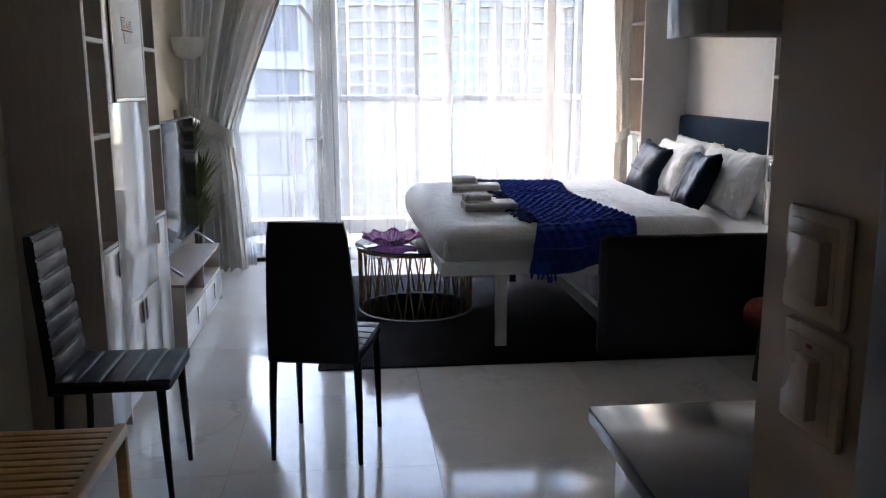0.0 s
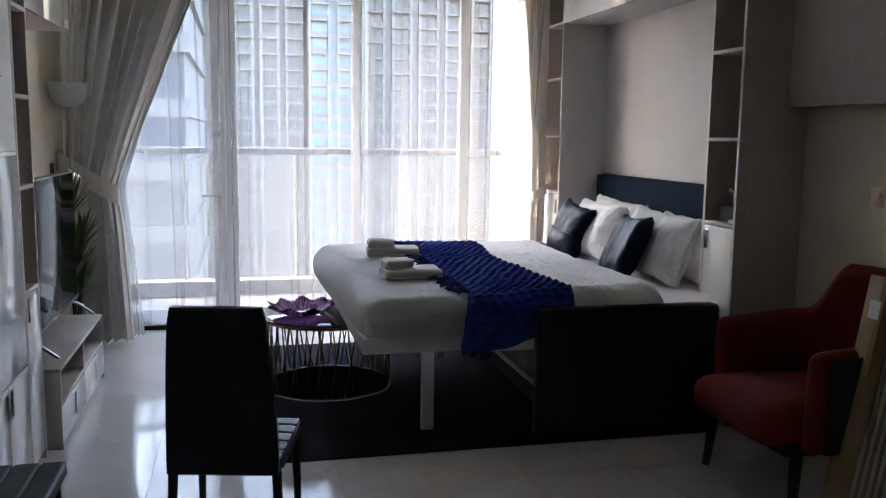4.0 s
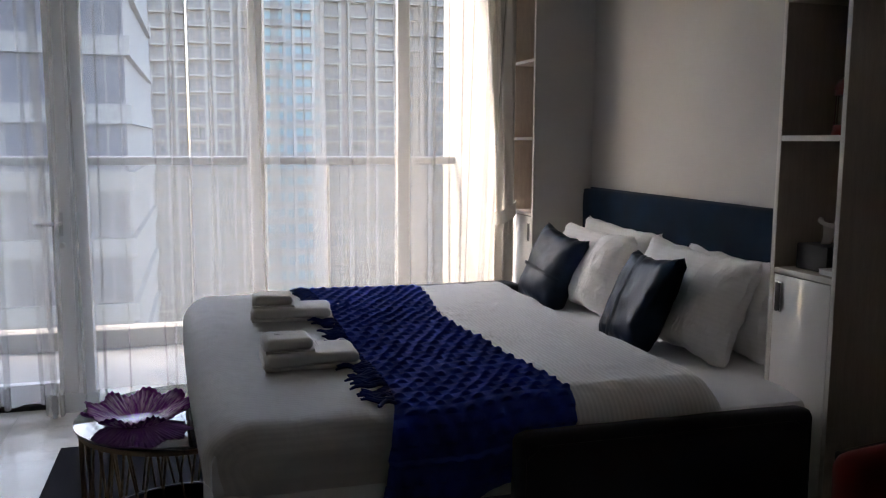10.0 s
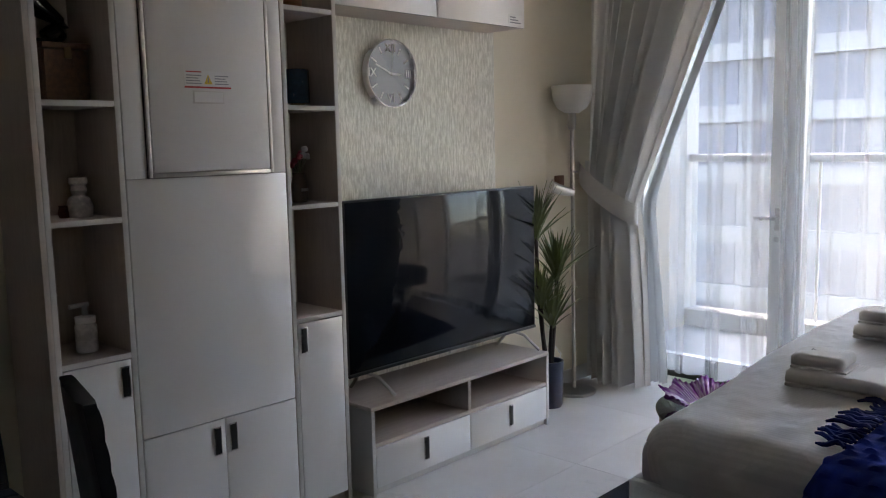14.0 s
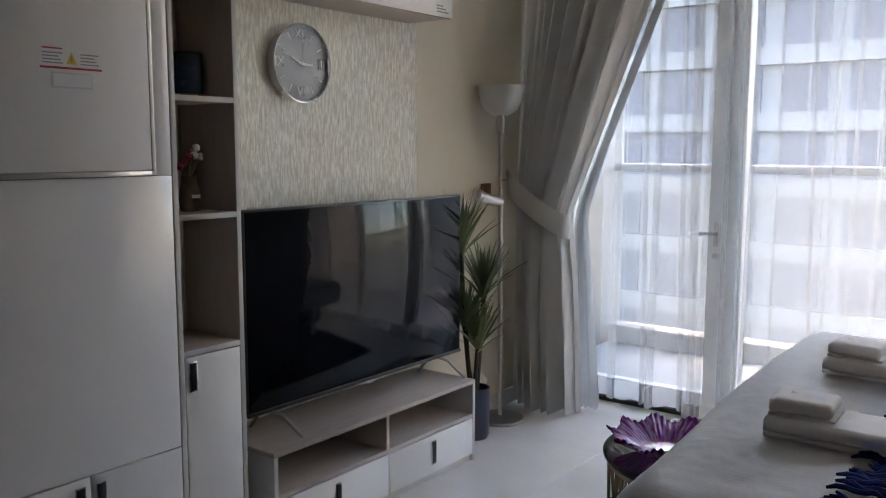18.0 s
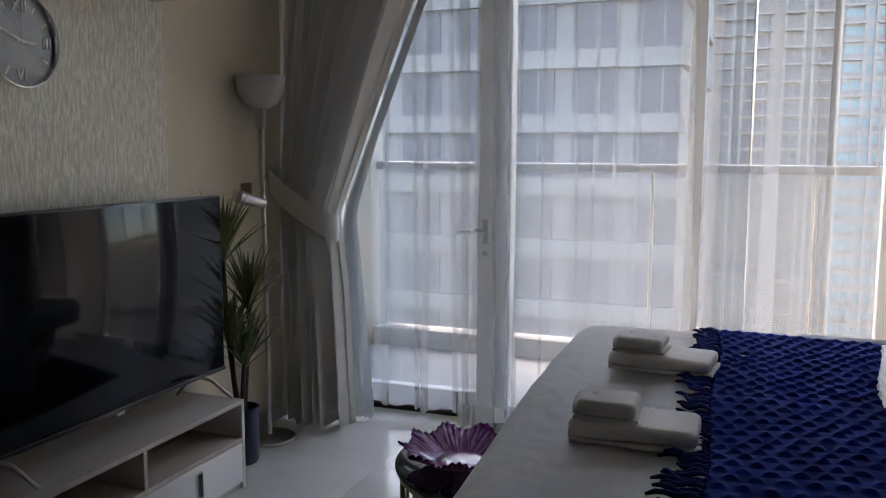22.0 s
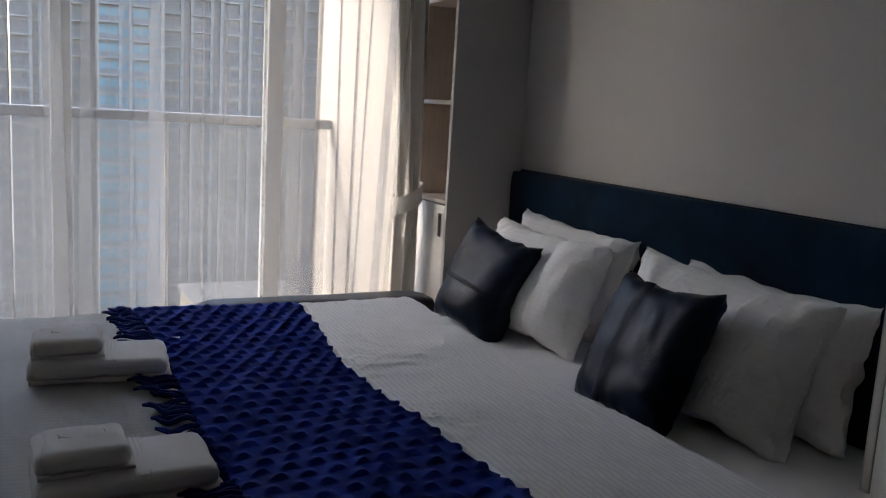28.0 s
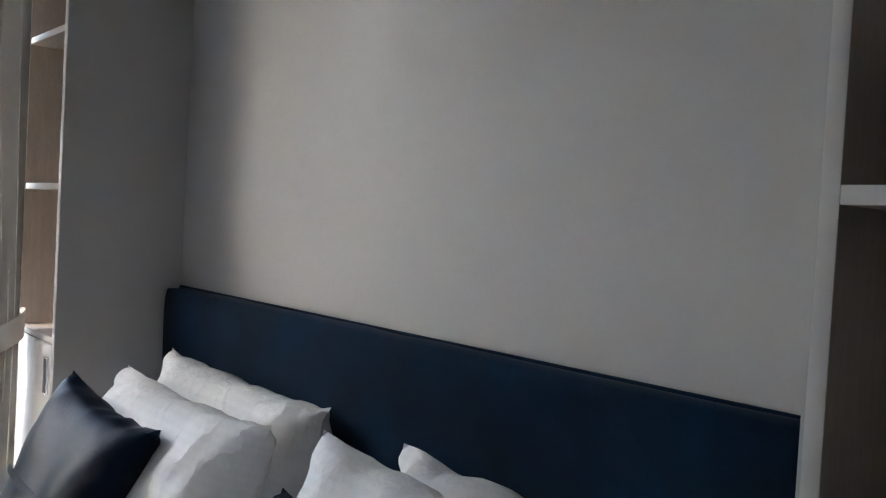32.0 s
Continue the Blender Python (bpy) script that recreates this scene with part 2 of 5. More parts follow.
NAVY_LEATHER = surf("navy_leather", (0.005, 0.013, 0.031), 0.36, spec=0.14, var=0.25, big=9, fine=120, bump=0.4, dist=0.0015)
VELVET = surf("navy_velvet", (0.003, 0.018, 0.043), 0.85, spec=0.06, var=0.6, big=5, fine=300, bump=0.3, sheen=0.06)
COTTON = linen("white_stripe_cotton", (0.93, 0.905, 0.87), stripe=20, crease=0.16, along="Y", ridge=0.08)
COTTON_CASE = linen("white_pillowcase_cotton", (0.90, 0.89, 0.875), stripe=17, crease=0.4, along="Y", ridge=0.22, deep=0.07)
COTTON_PLAIN = linen("white_cotton", (0.86, 0.855, 0.85), crease=0.45)
TOWEL = linen("white_terry", (0.80, 0.765, 0.715), weave=420, crease=0.2)
KNIT = surf("blue_knit", (0.030, 0.080, 0.50), 0.85, var=0.35, big=20, fine=260, bump=0.7, dist=0.002, sheen=0.03, spec=0.2)
# fringe: same yarn as the throw, coloured darker because it is backlit
FRINGE = surf("backlit_blue_yarn", (0.009, 0.023, 0.155), 0.9, var=0.3, big=30, fine=260, bump=0.5, spec=0.1)
RUG = surf("charcoal_rug_pile", (0.029, 0.028, 0.036), 0.95, spec=0.05, var=0.4, big=3, fine=240, bump=0.9, dist=0.004)
DRAPE = linen("grey_blackout_cloth", (0.66, 0.625, 0.57), through_it=0.10, crease=0.3, rough=0.6)
VOILE = sheer("white_voile", (0.66, 0.66, 0.65), 0.715)
HEM = sheer("white_voile_hem", (0.70, 0.70, 0.685), 0.42)
PANE = glass("window_glass", (0.97, 0.97, 0.97))
BALC_GLASS = sheer("milky_balustrade_glass", (0.165, 0.175, 0.165), 0.79)
ALU = surf("white_aluminium", (0.76, 0.76, 0.74), 0.4, 0.0, var=0.05, fine=40)
RAIL_METAL = surf("grey_rail_metal", (0.30, 0.30, 0.30), 0.4, 0.5, var=0.1)
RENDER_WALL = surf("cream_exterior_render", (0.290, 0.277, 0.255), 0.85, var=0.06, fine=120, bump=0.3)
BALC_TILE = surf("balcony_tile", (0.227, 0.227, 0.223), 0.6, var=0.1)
RED_CLOTH = surf("brick_red_felt", (0.14, 0.015, 0.008), 0.9, var=0.2, big=6, fine=320, bump=0.4, sheen=0.04, spec=0.1)
GREY_CLOTH = surf("grey_felt", (0.06, 0.055, 0.05), 0.9, spec=0.1, var=0.2, fine=300, bump=0.4)
BLACK_WOOD = surf("black_wood", (0.012, 0.011, 0.010), 0.4, var=0.2)
CARD = surf("brown_cardboard", (0.34, 0.21, 0.10), 0.8, var=0.12, fine=90, stretch=(1, 1, 0.2))
PAPER_WHITE = surf("white_paper", (0.75, 0.74, 0.72), 0.7, var=0.04)
GRANITE = surf("black_granite", (0.022, 0.023, 0.025), 0.13, var=0.3, big=40, fine=300, bump=0.0, rvar=0.01)
BAMBOO = wood("bamboo", (0.42, 0.20, 0.07), (0.58, 0.31, 0.12), 0.4, (1, 14, 14), coat=0.2)
GOLD = surf("gold_metal", (0.26, 0.175, 0.10), 0.45, 1.0, var=0.1)
BLACK_GLASS = surf("black_table_glass", (0.010, 0.011, 0.013), 0.05, var=0.05, bump=0.0, spec=0.7, rvar=0.02)
IVORY = surf("ivory_plastic", (0.70, 0.53, 0.41), 0.3, var=0.05, fine=40, bump=0.03)


BEIGE_PAINT = surf("beige_wall_paint", (0.52, 0.375, 0.285), 0.6, var=0.06, fine=160, bump=0.2)
PALE_JOINT = surf("pale_glass_joint", (0.62, 0.60, 0.54), 0.5, var=0.08)
COTTON_FOLD = linen("white_stripe_cotton_turned", (0.92, 0.91, 0.895), stripe=20, crease=0.1, ridge=0.05, deep=0.42)


# ---- building helpers ----
ORIGIN = {}


def thing(name, label, category, at=(0, 0, 0), group="", kind=""):
    ob = tagged(new(name), label, category, group, kind)
    ob.location = at
    ORIGIN[ob.name] = Vector(at)
    ob.empty_display_size = 0.1
    return ob


def part(name, bm, material, parent=None, label="", smooth=True):
    """Links a bmesh as one mesh object under a thing or a part, given in world places."""
    me = bpy.data.meshes.new(name)
    if parent is not None:
        bmesh.ops.translate(bm, verts=bm.verts, vec=-ORIGIN[parent.name])
    bm.to_mesh(me)
    bm.free()
    me.materials.append(material)
    ob = new(name, me)
    if parent is not None:
        ob.parent = parent
        ORIGIN[ob.name] = ORIGIN[parent.name]
    else:
        ORIGIN[ob.name] = Vector((0, 0, 0))
    if smooth:
        me.shade_smooth()
        me.set_sharp_from_angle(angle=radians(35))
    if label:
        ob["label"] = label
    return ob


def box_bm(a, b, bevel=0.003, seg=2):
    bm = bmesh.new()
    bmesh.ops.create_cube(bm, size=1)
    a, b = Vector(a), Vector(b)
    lo = Vector([min(p, q) for p, q in zip(a, b)])
    hi = Vector([max(p, q) for p, q in zip(a, b)])
    for v in bm.verts:
        v.co = Vector([lo[i] + (v.co[i] + 0.5) * (hi[i] - lo[i]) for i in range(3)])
    bevel = min(bevel, min(hi - lo) * 0.45)
    if bevel > 0:
        bmesh.ops.bevel(bm, geom=bm.edges[:], offset=bevel, segments=seg, affect="EDGES", profile=0.5)
    return bm


def box(name, a, b, material, parent=None, bevel=0.003, label="", seg=2):
    return part(name, box_bm(a, b, bevel, seg), material, parent, label)


def join_bm(*many):
    out = bmesh.new()
    for b in many:
        me = bpy.data.meshes.new("tmp")
        b.to_mesh(me)
        b.free()
        out.from_mesh(me)
        bpy.data.meshes.remove(me)
    return out


def tube_bm(points, radius, sides=12, caps=True):
    """A tube along points; radius one number or one for each point."""
    bm = bmesh.new()
    pts = [Vector(p) for p in points]
    rs = radius if isinstance(radius, (list, tuple)) else [radius] * len(pts)
    rings = []
    up = Vector((0, 0, 1))
    for i, p in enumerate(pts):
        d = (pts[min(i + 1, len(pts) - 1)] - pts[max(i - 1, 0)]).normalized()
        s = d.cross(up if abs(d.z) < 0.95 else Vector((1, 0, 0))).normalized()
        u = s.cross(d)
        rings.append([bm.verts.new(p + rs[i] * (math.cos(k * 2 * math.pi / sides) * s + math.sin(k * 2 * math.pi / sides) * u)) for k in range(sides)])
    for r0, r1 in zip(rings, rings[1:]):
        for k in range(sides):
            bm.faces.new((r0[k], r0[(k + 1) % sides], r1[(k + 1) % sides], r1[k]))
    if caps:
        bm.faces.new(rings[0][::-1]), bm.faces.new(rings[-1])
    bmesh.ops.recalc_face_normals(bm, faces=bm.faces[:])
    return bm


def lathe_bm(profile, at=(0, 0, 0), sides=32, squash=None):
    """Turns (radius, z) pairs round the upright through at."""
    bm = bmesh.new()
    rings = []
    for r, z in profile:
        ring = []
        for k in range(sides):
            a = k * 2 * math.pi / sides
            w = squash(a, r, z) if squash else (0, 0)
            ring.append(bm.verts.new((at[0] + (r + w[0]) * math.cos(a), at[1] + (r + w[0]) * math.sin(a), at[2] + z + w[1])))
        rings.append(ring)
    for r0, r1 in zip(rings, rings[1:]):
        for k in range(sides):
            bm.faces.new((r0[k], r0[(k + 1) % sides], r1[(k + 1) % sides], r1[k]))
    for r in (rings[0], rings[-1]):
        bm.faces.new(r)
    bmesh.ops.recalc_face_normals(bm, faces=bm.faces[:])
    return bm


def grid_bm(nu, nv, fn, thick=0.0):
    """A sheet of (nu+1) x (nv+1) points fn(u, v); thick gives it a back."""
    bm = bmesh.new()
    vs = [[bm.verts.new(fn(i / nu, j / nv)) for j in range(nv + 1)] for i in range(nu + 1)]
    for i in range(nu):
        for j in range(nv):
            bm.faces.new((vs[i][j], vs[i + 1][j], vs[i + 1][j + 1], vs[i][j + 1]))
    if thick:
        bmesh.ops.solidify(bm, geom=bm.faces[:], thickness=thick)
    bmesh.ops.recalc_face_normals(bm, faces=bm.faces[:])
    return bm


def soft_box_bm(a, b, r, cuts=10, wrinkle=0.0, wscale=4.0, belly=0.0, seed=0):
    """A cushioned block: rounded by r, with a belly and fine wrinkles."""
    bm = bmesh.new()
    bmesh.ops.create_cube(bm, size=1)
    bmesh.ops.subdivide_edges(bm, edges=bm.edges[:], cuts=cuts, use_grid_fill=True)
    a, b = Vector(a), Vector(b)
    c, h = (a + b) / 2, (b - a) / 2
    for v in bm.verts:
        q = v.co * 2
        p = Vector([math.copysign(min(1, abs(q[i])) * h[i], q[i]) for i in range(3)])
        core = Vector([max(-(h[i] - min(r, h[i])), min(h[i] - min(r, h[i]), p[i])) for i in range(3)])
        d = p - core
        if d.length > 1e-6:
            d = d.normalized() * min(r, d.length)
        s = core + d
        if belly:
            fx, fy = 1 - q[0] ** 2, 1 - q[1] ** 2
            s.z += math.copysign(belly * fx * fy, q[2]) if abs(q[2]) > 0.5 else 0
        if wrinkle:
            nrm = d.normalized() if d.length > 1e-6 else Vector((0, 0, math.copysign(1, q[2])))
            s += nrm * wrinkle * noise.noise((s + Vector((seed, seed * 2, 0))) * wscale)
        v.co = c + s
    return bm


def structure(ob, label="", category="wall"):
    return tagged(ob, label, category, kind="structure")


# ---- the plan ----
XL, XR, YW = -1.95, 2.045, 4.86
CEILING = 2.75

# floor: a slab, with polished tiles laid on it in the tiles section at the end
floor = structure(box("floor", (XL - 0.1, -3.9, -0.12), (XR + 0.1, YW + 0.06, -0.012), GROUT, bevel=0), "polished cream marble tiles with tight joints", "floor")
structure(box("ceiling", (XL - 0.1, -3.9, CEILING), (XR + 0.1, YW + 0.15, CEILING + 0.12), CEIL, bevel=0), "plain white painted ceiling", "ceiling")
structure(box("wall_left", (XL - 0.15, -3.9, -0.01), (XL, YW + 0.12, CEILING), PAINT, bevel=0), "cream painted wall behind the wardrobe and hall", "wall")
structure(box("wall_wallpaper", (XL + 0.001, 2.30, 0), (XL + 0.006, 3.618, CEILING - 0.002), PAPER, bevel=0), "silver-beige streaked metallic wallpaper", "wall")
structure(box("wall_left_plaster", (XL + 0.001, 3.619, 0), (XL + 0.006, YW - 0.02, CEILING - 0.002), PAINT, bevel=0), "plain cream painted wall beside the curtain", "wall")
structure(box("wall_right", (XR, -0.75, -0.01), (XR + 0.15, YW + 0.12, CEILING), PAINT, bevel=0), "cream painted wall behind the armchair and bed", "wall")
# unseen closing walls, white to bounce more light back to the bed; also wall_hall_end
structure(box("wall_kitchen_end", (0.36, -0.90, -0.01), (XR + 0.15, -0.752, CEILING), WHITE_PAINT, bevel=0), "plain painted wall", "wall")
structure(box("wall_kitchen_back", (0.36, -1.60, -0.01), (0.48, -0.902, CEILING), WHITE_PAINT, bevel=0), "plain painted wall", "wall")
structure(box("wall_hall_right", (-0.21, -3.9, -0.01), (0.36, -1.392, CEILING), BEIGE_PAINT, bevel=0.004), "beige painted wall end beside the kitchen counter", "wall")
structure(box("wall_hall_end", (XL - 0.15, -4.0, -0.01), (0.36, -3.902, CEILING), WHITE_PAINT, bevel=0), "plain painted wall", "wall")

# ---- window wall, balcony door and balcony ----
lintel = structure(box("wall_window_lintel", (XL, YW, 2.62), (XR, YW + 0.12, CEILING - 0.002), WHITE_PAINT, bevel=0), "white painted lintel above the window", "wall")
window = structure(thing("window_1", "tall white-framed fixed window panes behind voile curtains", "window"), "", "window")
for x in (-1.91, 0.135, 0.985, 1.86):
    box("mullion", (x - 0.037, YW - 0.02, 0.06), (x + 0.037, YW + 0.07, 2.56), ALU, window, 0.006)
box("head_rail", (XL, YW - 0.022, 2.56), (XR, YW + 0.072, 2.62), ALU, window, 0.006)
box("sill_rail", (-0.77, YW - 0.022, 0.0), (XR, YW + 0.072, 0.06), ALU, window, 0.006)
for a, b in ((-0.77, 0.098), (0.172, 0.948), (1.022, 1.823)):
    p = box("pane", (a, YW + 0.02, 0.06), (b, YW + 0.028, 2.56), PANE, window, 0)
    p.visible_shadow = False
door = structure(thing("door_1", "white-framed glazed balcony door with a steel lever handle", "door"), "", "door")
box("post", (-0.855, YW - 0.024, 0), (-0.77, YW + 0.07, 2.56), ALU, door, 0.006)
box("stile", (-0.955, YW - 0.014, 0.03), (-0.857, YW + 0.05, 2.54), ALU, door, 0.006)
box("stile", (-1.86, YW - 0.014, 0.03), (-1.76, YW + 0.05, 2.54), ALU, door, 0.006)
box("bottom_rail", (-1.76, YW - 0.014, 0.03), (-0.955, YW + 0.05, 0.14), ALU, door, 0.006)
box("top_rail", (-1.76, YW - 0.014, 2.44), (-0.955, YW + 0.05, 2.54), ALU, door, 0.006)
p = box("pane", (-1.76, YW + 0.014, 0.14), (-0.955, YW + 0.022, 2.44), PANE, door, 0)
p.visible_shadow = False
hd = box("handle", (-0.922, YW - 0.028, 0.95), (-0.895, YW - 0.014, 1.08), STEEL, door, 0.004)
part("lever", tube_bm([(-0.908, YW - 0.02, 1.02), (-0.908, YW - 0.07, 1.02), (-0.93, YW - 0.08, 1.02), (-1.03, YW - 0.08, 1.015)], 0.011, 10), STEEL, hd)
part("lock", tube_bm([(-0.908, YW - 0.014, 0.90), (-0.908, YW - 0.03, 0.90)], 0.016, 16), STEEL, door)
structure(box("threshold", (-1.93, YW - 0.03, -0.008), (-0.77, YW + 0.07, 0.026), DARK_METAL, bevel=0.004), "dark metal balcony door threshold", "threshold")
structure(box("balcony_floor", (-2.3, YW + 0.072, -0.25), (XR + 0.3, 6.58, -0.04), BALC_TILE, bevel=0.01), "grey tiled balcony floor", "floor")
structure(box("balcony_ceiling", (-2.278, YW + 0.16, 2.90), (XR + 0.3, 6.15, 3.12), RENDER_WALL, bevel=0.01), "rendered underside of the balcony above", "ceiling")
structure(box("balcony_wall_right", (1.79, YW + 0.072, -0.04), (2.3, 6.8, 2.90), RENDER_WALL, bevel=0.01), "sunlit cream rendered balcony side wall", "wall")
# upper part is added, out of view, to keep sun off the voile
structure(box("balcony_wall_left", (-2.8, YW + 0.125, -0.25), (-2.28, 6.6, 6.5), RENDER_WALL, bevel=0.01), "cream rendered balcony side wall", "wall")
rail = thing("balustrade", "glass balcony balustrade with a grey metal handrail", "balustrade", (0, 6.45, -0.04))
box("kerb", (-2.275, 6.37, -0.04), (1.785, 6.55, 0.10), RENDER_WALL, rail, 0.01)
box("handrail", (-2.275, 6.42, 1.285), (1.785, 6.49, 1.345), RAIL_METAL, rail, 0.01)
for k in range(4):
    a = -2.27 + k * 1.013
    box("glass_pane", (a + 0.012, 6.45, 0.10), (a + 1.001, 6.462, 1.285), BALC_GLASS, rail, 0)
for k in range(1, 4):
    a = -2.27 + k * 1.013
    box("joint", (a - 0.011, 6.444, 0.10), (a + 0.011, 6.468, 1.285), PALE_JOINT, rail, 0.003)


# ---- outside ----
FAC_WHITE = surf("white_facade", (0.253, 0.249, 0.245), 0.8, var=0.06, big=0.1, fine=2, bump=0.0)
FAC_CREAM = surf("cream_facade", (0.183, 0.158, 0.134), 0.8, var=0.06, big=0.1, fine=2, bump=0.0)
FAC_BEIGE = surf("beige_facade", (0.152, 0.128, 0.109), 0.8, var=0.06, big=0.1, fine=2, bump=0.0)
FAC_GLASS = surf("dark_facade_glass", (0.053, 0.055, 0.065), 0.35, var=0.2, big=0.3, fine=3, bump=0.0, spec=0.8)
FAC_BAND = surf("pale_storey_band", (0.164, 0.164, 0.167), 0.8, var=0.06, big=0.1, fine=2, bump=0.0)
FAC_RAIL = surf("glass_balcony_front", (0.104, 0.107, 0.115), 0.4, var=0.2, big=0.4, fine=3, bump=0.0)
FAC_PANEL = surf("pale_grey_wall_panel", (0.147, 0.147, 0.155), 0.7, var=0.08, big=0.2, fine=3, bump=0.0)
FAC_PANE = surf("blue_grey_window_glass", (0.068, 0.071, 0.092), 0.45, var=0.15, big=0.3, fine=3, bump=0.0, spec=0.25)
FAC_BLUE = surf("blue_facade_glass", (0.07, 0.20, 0.27), 0.35, var=0.2, big=0.3, fine=3, bump=0.0, spec=0.8)
ASPHALT = surf("asphalt", (0.08, 0.08, 0.085), 0.9, var=0.2, big=0.02, fine=0.6, bump=0.0)
SAND = surf("pale_paving", (0.24, 0.22, 0.19), 0.9, var=0.15, big=0.03, fine=0.5, bump=0.0)
structure(box("ground", (-3000, 20, -46.2), (3000, 4500, -45), SAND, bevel=0), "pale city ground far below", "ground")
structure(box("road", (-400, 90, -45), (400, 112, -44.9), ASPHALT, bevel=0), "asphalt road far below", "road")


def many_boxes(name, rows, material, parent, label=""):
    bm = bmesh.new()
    for (x0, y0, z0), (x1, y1, z1) in rows:
        v = [bm.verts.new((x, y, z)) for x in (x0, x1) for y in (y0, y1) for z in (z0, z1)]
        for f in ((0, 1, 3, 2), (4, 6, 7, 5), (0, 4, 5, 1), (2, 3, 7, 6), (0, 2, 6, 4), (1, 5, 7, 3)):
            bm.faces.new([v[i] for i in f])
    bmesh.ops.recalc_face_normals(bm, faces=bm.faces[:])
    return tagged(part(name, bm, material, parent, label, smooth=False), kind="stuff")


def banded_block(x0, x1, y, depth, z0, z1, storey):
    """An office block: pale walls and storey bands, with a dark blue-grey window in every bay."""
    b = thing("office_block", "pale grey block with blue-grey windows and white storey bands", "building", (x0, y, z0))
    box("wall", (x0, y + 0.5, z0), (x1 - 0.3, y + depth, z1), FAC_PANEL, b, 0)
    n = int((z1 - z0) / storey)
    for k in range(n):
        z = z1 - k * storey
        box("band", (x0, y + 0.1, z - 0.95), (x1, y + depth * 0.9, z), FAC_BAND, b, 0)
        low = z - storey + 0.02
        cols = min(int((x1 - x0) / 3.3), 8)
        many_boxes("windows", [((x1 - 0.35 - (c + 1) * 3.3 + 1.0, y + 0.38, low), (x1 - 0.35 - c * 3.3, y + 0.56, z - 0.97)) for c in range(cols)], FAC_PANE, b)
        many_boxes("window_bars", [((x1 - 1.25 - c * 3.3, y + 0.33, low), (x1 - 1.17 - c * 3.3, y + 0.40, z - 0.97)) for c in range(cols)], FAC_BAND, b)
    return b


def tower(x0, x1, y, depth, z0, z1, storey, wall, panes, bays, cat_label, balcony=None):
    b = thing("apartment_tower", cat_label, "building", (x0, y, z0))
    box("wall", (x0, y, z0), (x1, y + depth, z1), wall, b, 0)
    box("roof", (x0 - 0.5, y - 0.5, z1), (x1 + 0.5, y + depth + 0.5, z1 + 2.5), wall, b, 0)
    w = (x1 - x0) / bays
    n = int((z1 - z0) / storey)
    win, slab, front, pier = [], [], [], []
    for k in range(n):
        z = z0 + k * storey
        for c in range(bays):
            a = x0 + c * w
            if c % 3 == 2:
                win.extend((((a + w * 0.22, y - 0.12, z + 0.7), (a + w * 0.46, y + 0.2, z + 2.5)), ((a + w * 0.54, y - 0.12, z + 0.7), (a + w * 0.78, y + 0.2, z + 2.5))))
            else:
                win.append(((a + w * 0.08, y - 0.12, z + 0.2), (a + w * 0.92, y + 0.2, z + 2.7)))
                slab.append(((a, y - 1.6, z - 0.12), (a + w, y, z + 0.14)))
                front.append(((a + 0.1, y - 1.6, z + 0.14), (a + w - 0.1, y - 1.5, z + 1.1)))
    for c in range(bays):
        if c % 3 == 2:
            pier.append(((x0 + c * w - 0.3, y - 0.9, z0), (x0 + c * w + 0.3, y, z1)))
            pier.append(((x0 + (c + 1) * w - 0.3, y - 0.9, z0), (x0 + (c + 1) * w + 0.3, y, z1)))
    many_boxes("windows", win, panes, b)
    many_boxes("balcony_slabs", slab, FAC_WHITE, b)
    many_boxes("balcony_fronts", front, balcony or FAC_RAIL, b)
    many_boxes("piers", pier, FAC_WHITE, b)
    return b


banded_block(-34, -3.3, 46, 26, -45, 13.4, 3.4)
tower(-22, -2, 190, 24, -45, 50, 3.3, FAC_BEIGE, FAC_GLASS, 10, "beige and grey residential tower with rows of balconies")
tower(-1.5, 12.5, 184, 24, -45, 50, 3.3, FAC_CREAM, FAC_GLASS, 8, "cream residential tower with stacked balconies")
tower(13.5, 25, 178, 24, -45, 50, 3.3, FAC_WHITE, FAC_BLUE, 6, "white tower with blue glass and curved balconies")
tower(26, 62, 186, 24, -45, 50, 3.3, FAC_BEIGE, FAC_GLASS, 18, "beige residential tower with grey windows")
tower(-70, -26, 260, 24, -45, 58, 3.3, FAC_CREAM, FAC_GLASS, 9, "far cream residential tower")
tower(64, 110, 230, 24, -45, 56, 3.3, FAC_CREAM, FAC_GLASS, 11, "far cream residential tower")
for i, (x, y, w, d, h) in enumerate(((-2, 118, 22, 30, 9), (24, 120, 18, 28, 14), (-30, 120, 24, 26, 7), (48, 118, 26, 30, 11))):
    b = thing("podium_block", "low pale podium building beside the road", "building", (x, y, -45))
    box("wall", (x, y, -45), (x + w, y + d, -45 + h), FAC_BEIGE, b, 0.2)
    box("roof", (x - 0.4, y - 0.4, -45 + h), (x + w + 0.4, y + d + 0.4, -44.3 + h), FAC_RAIL, b, 0.1)


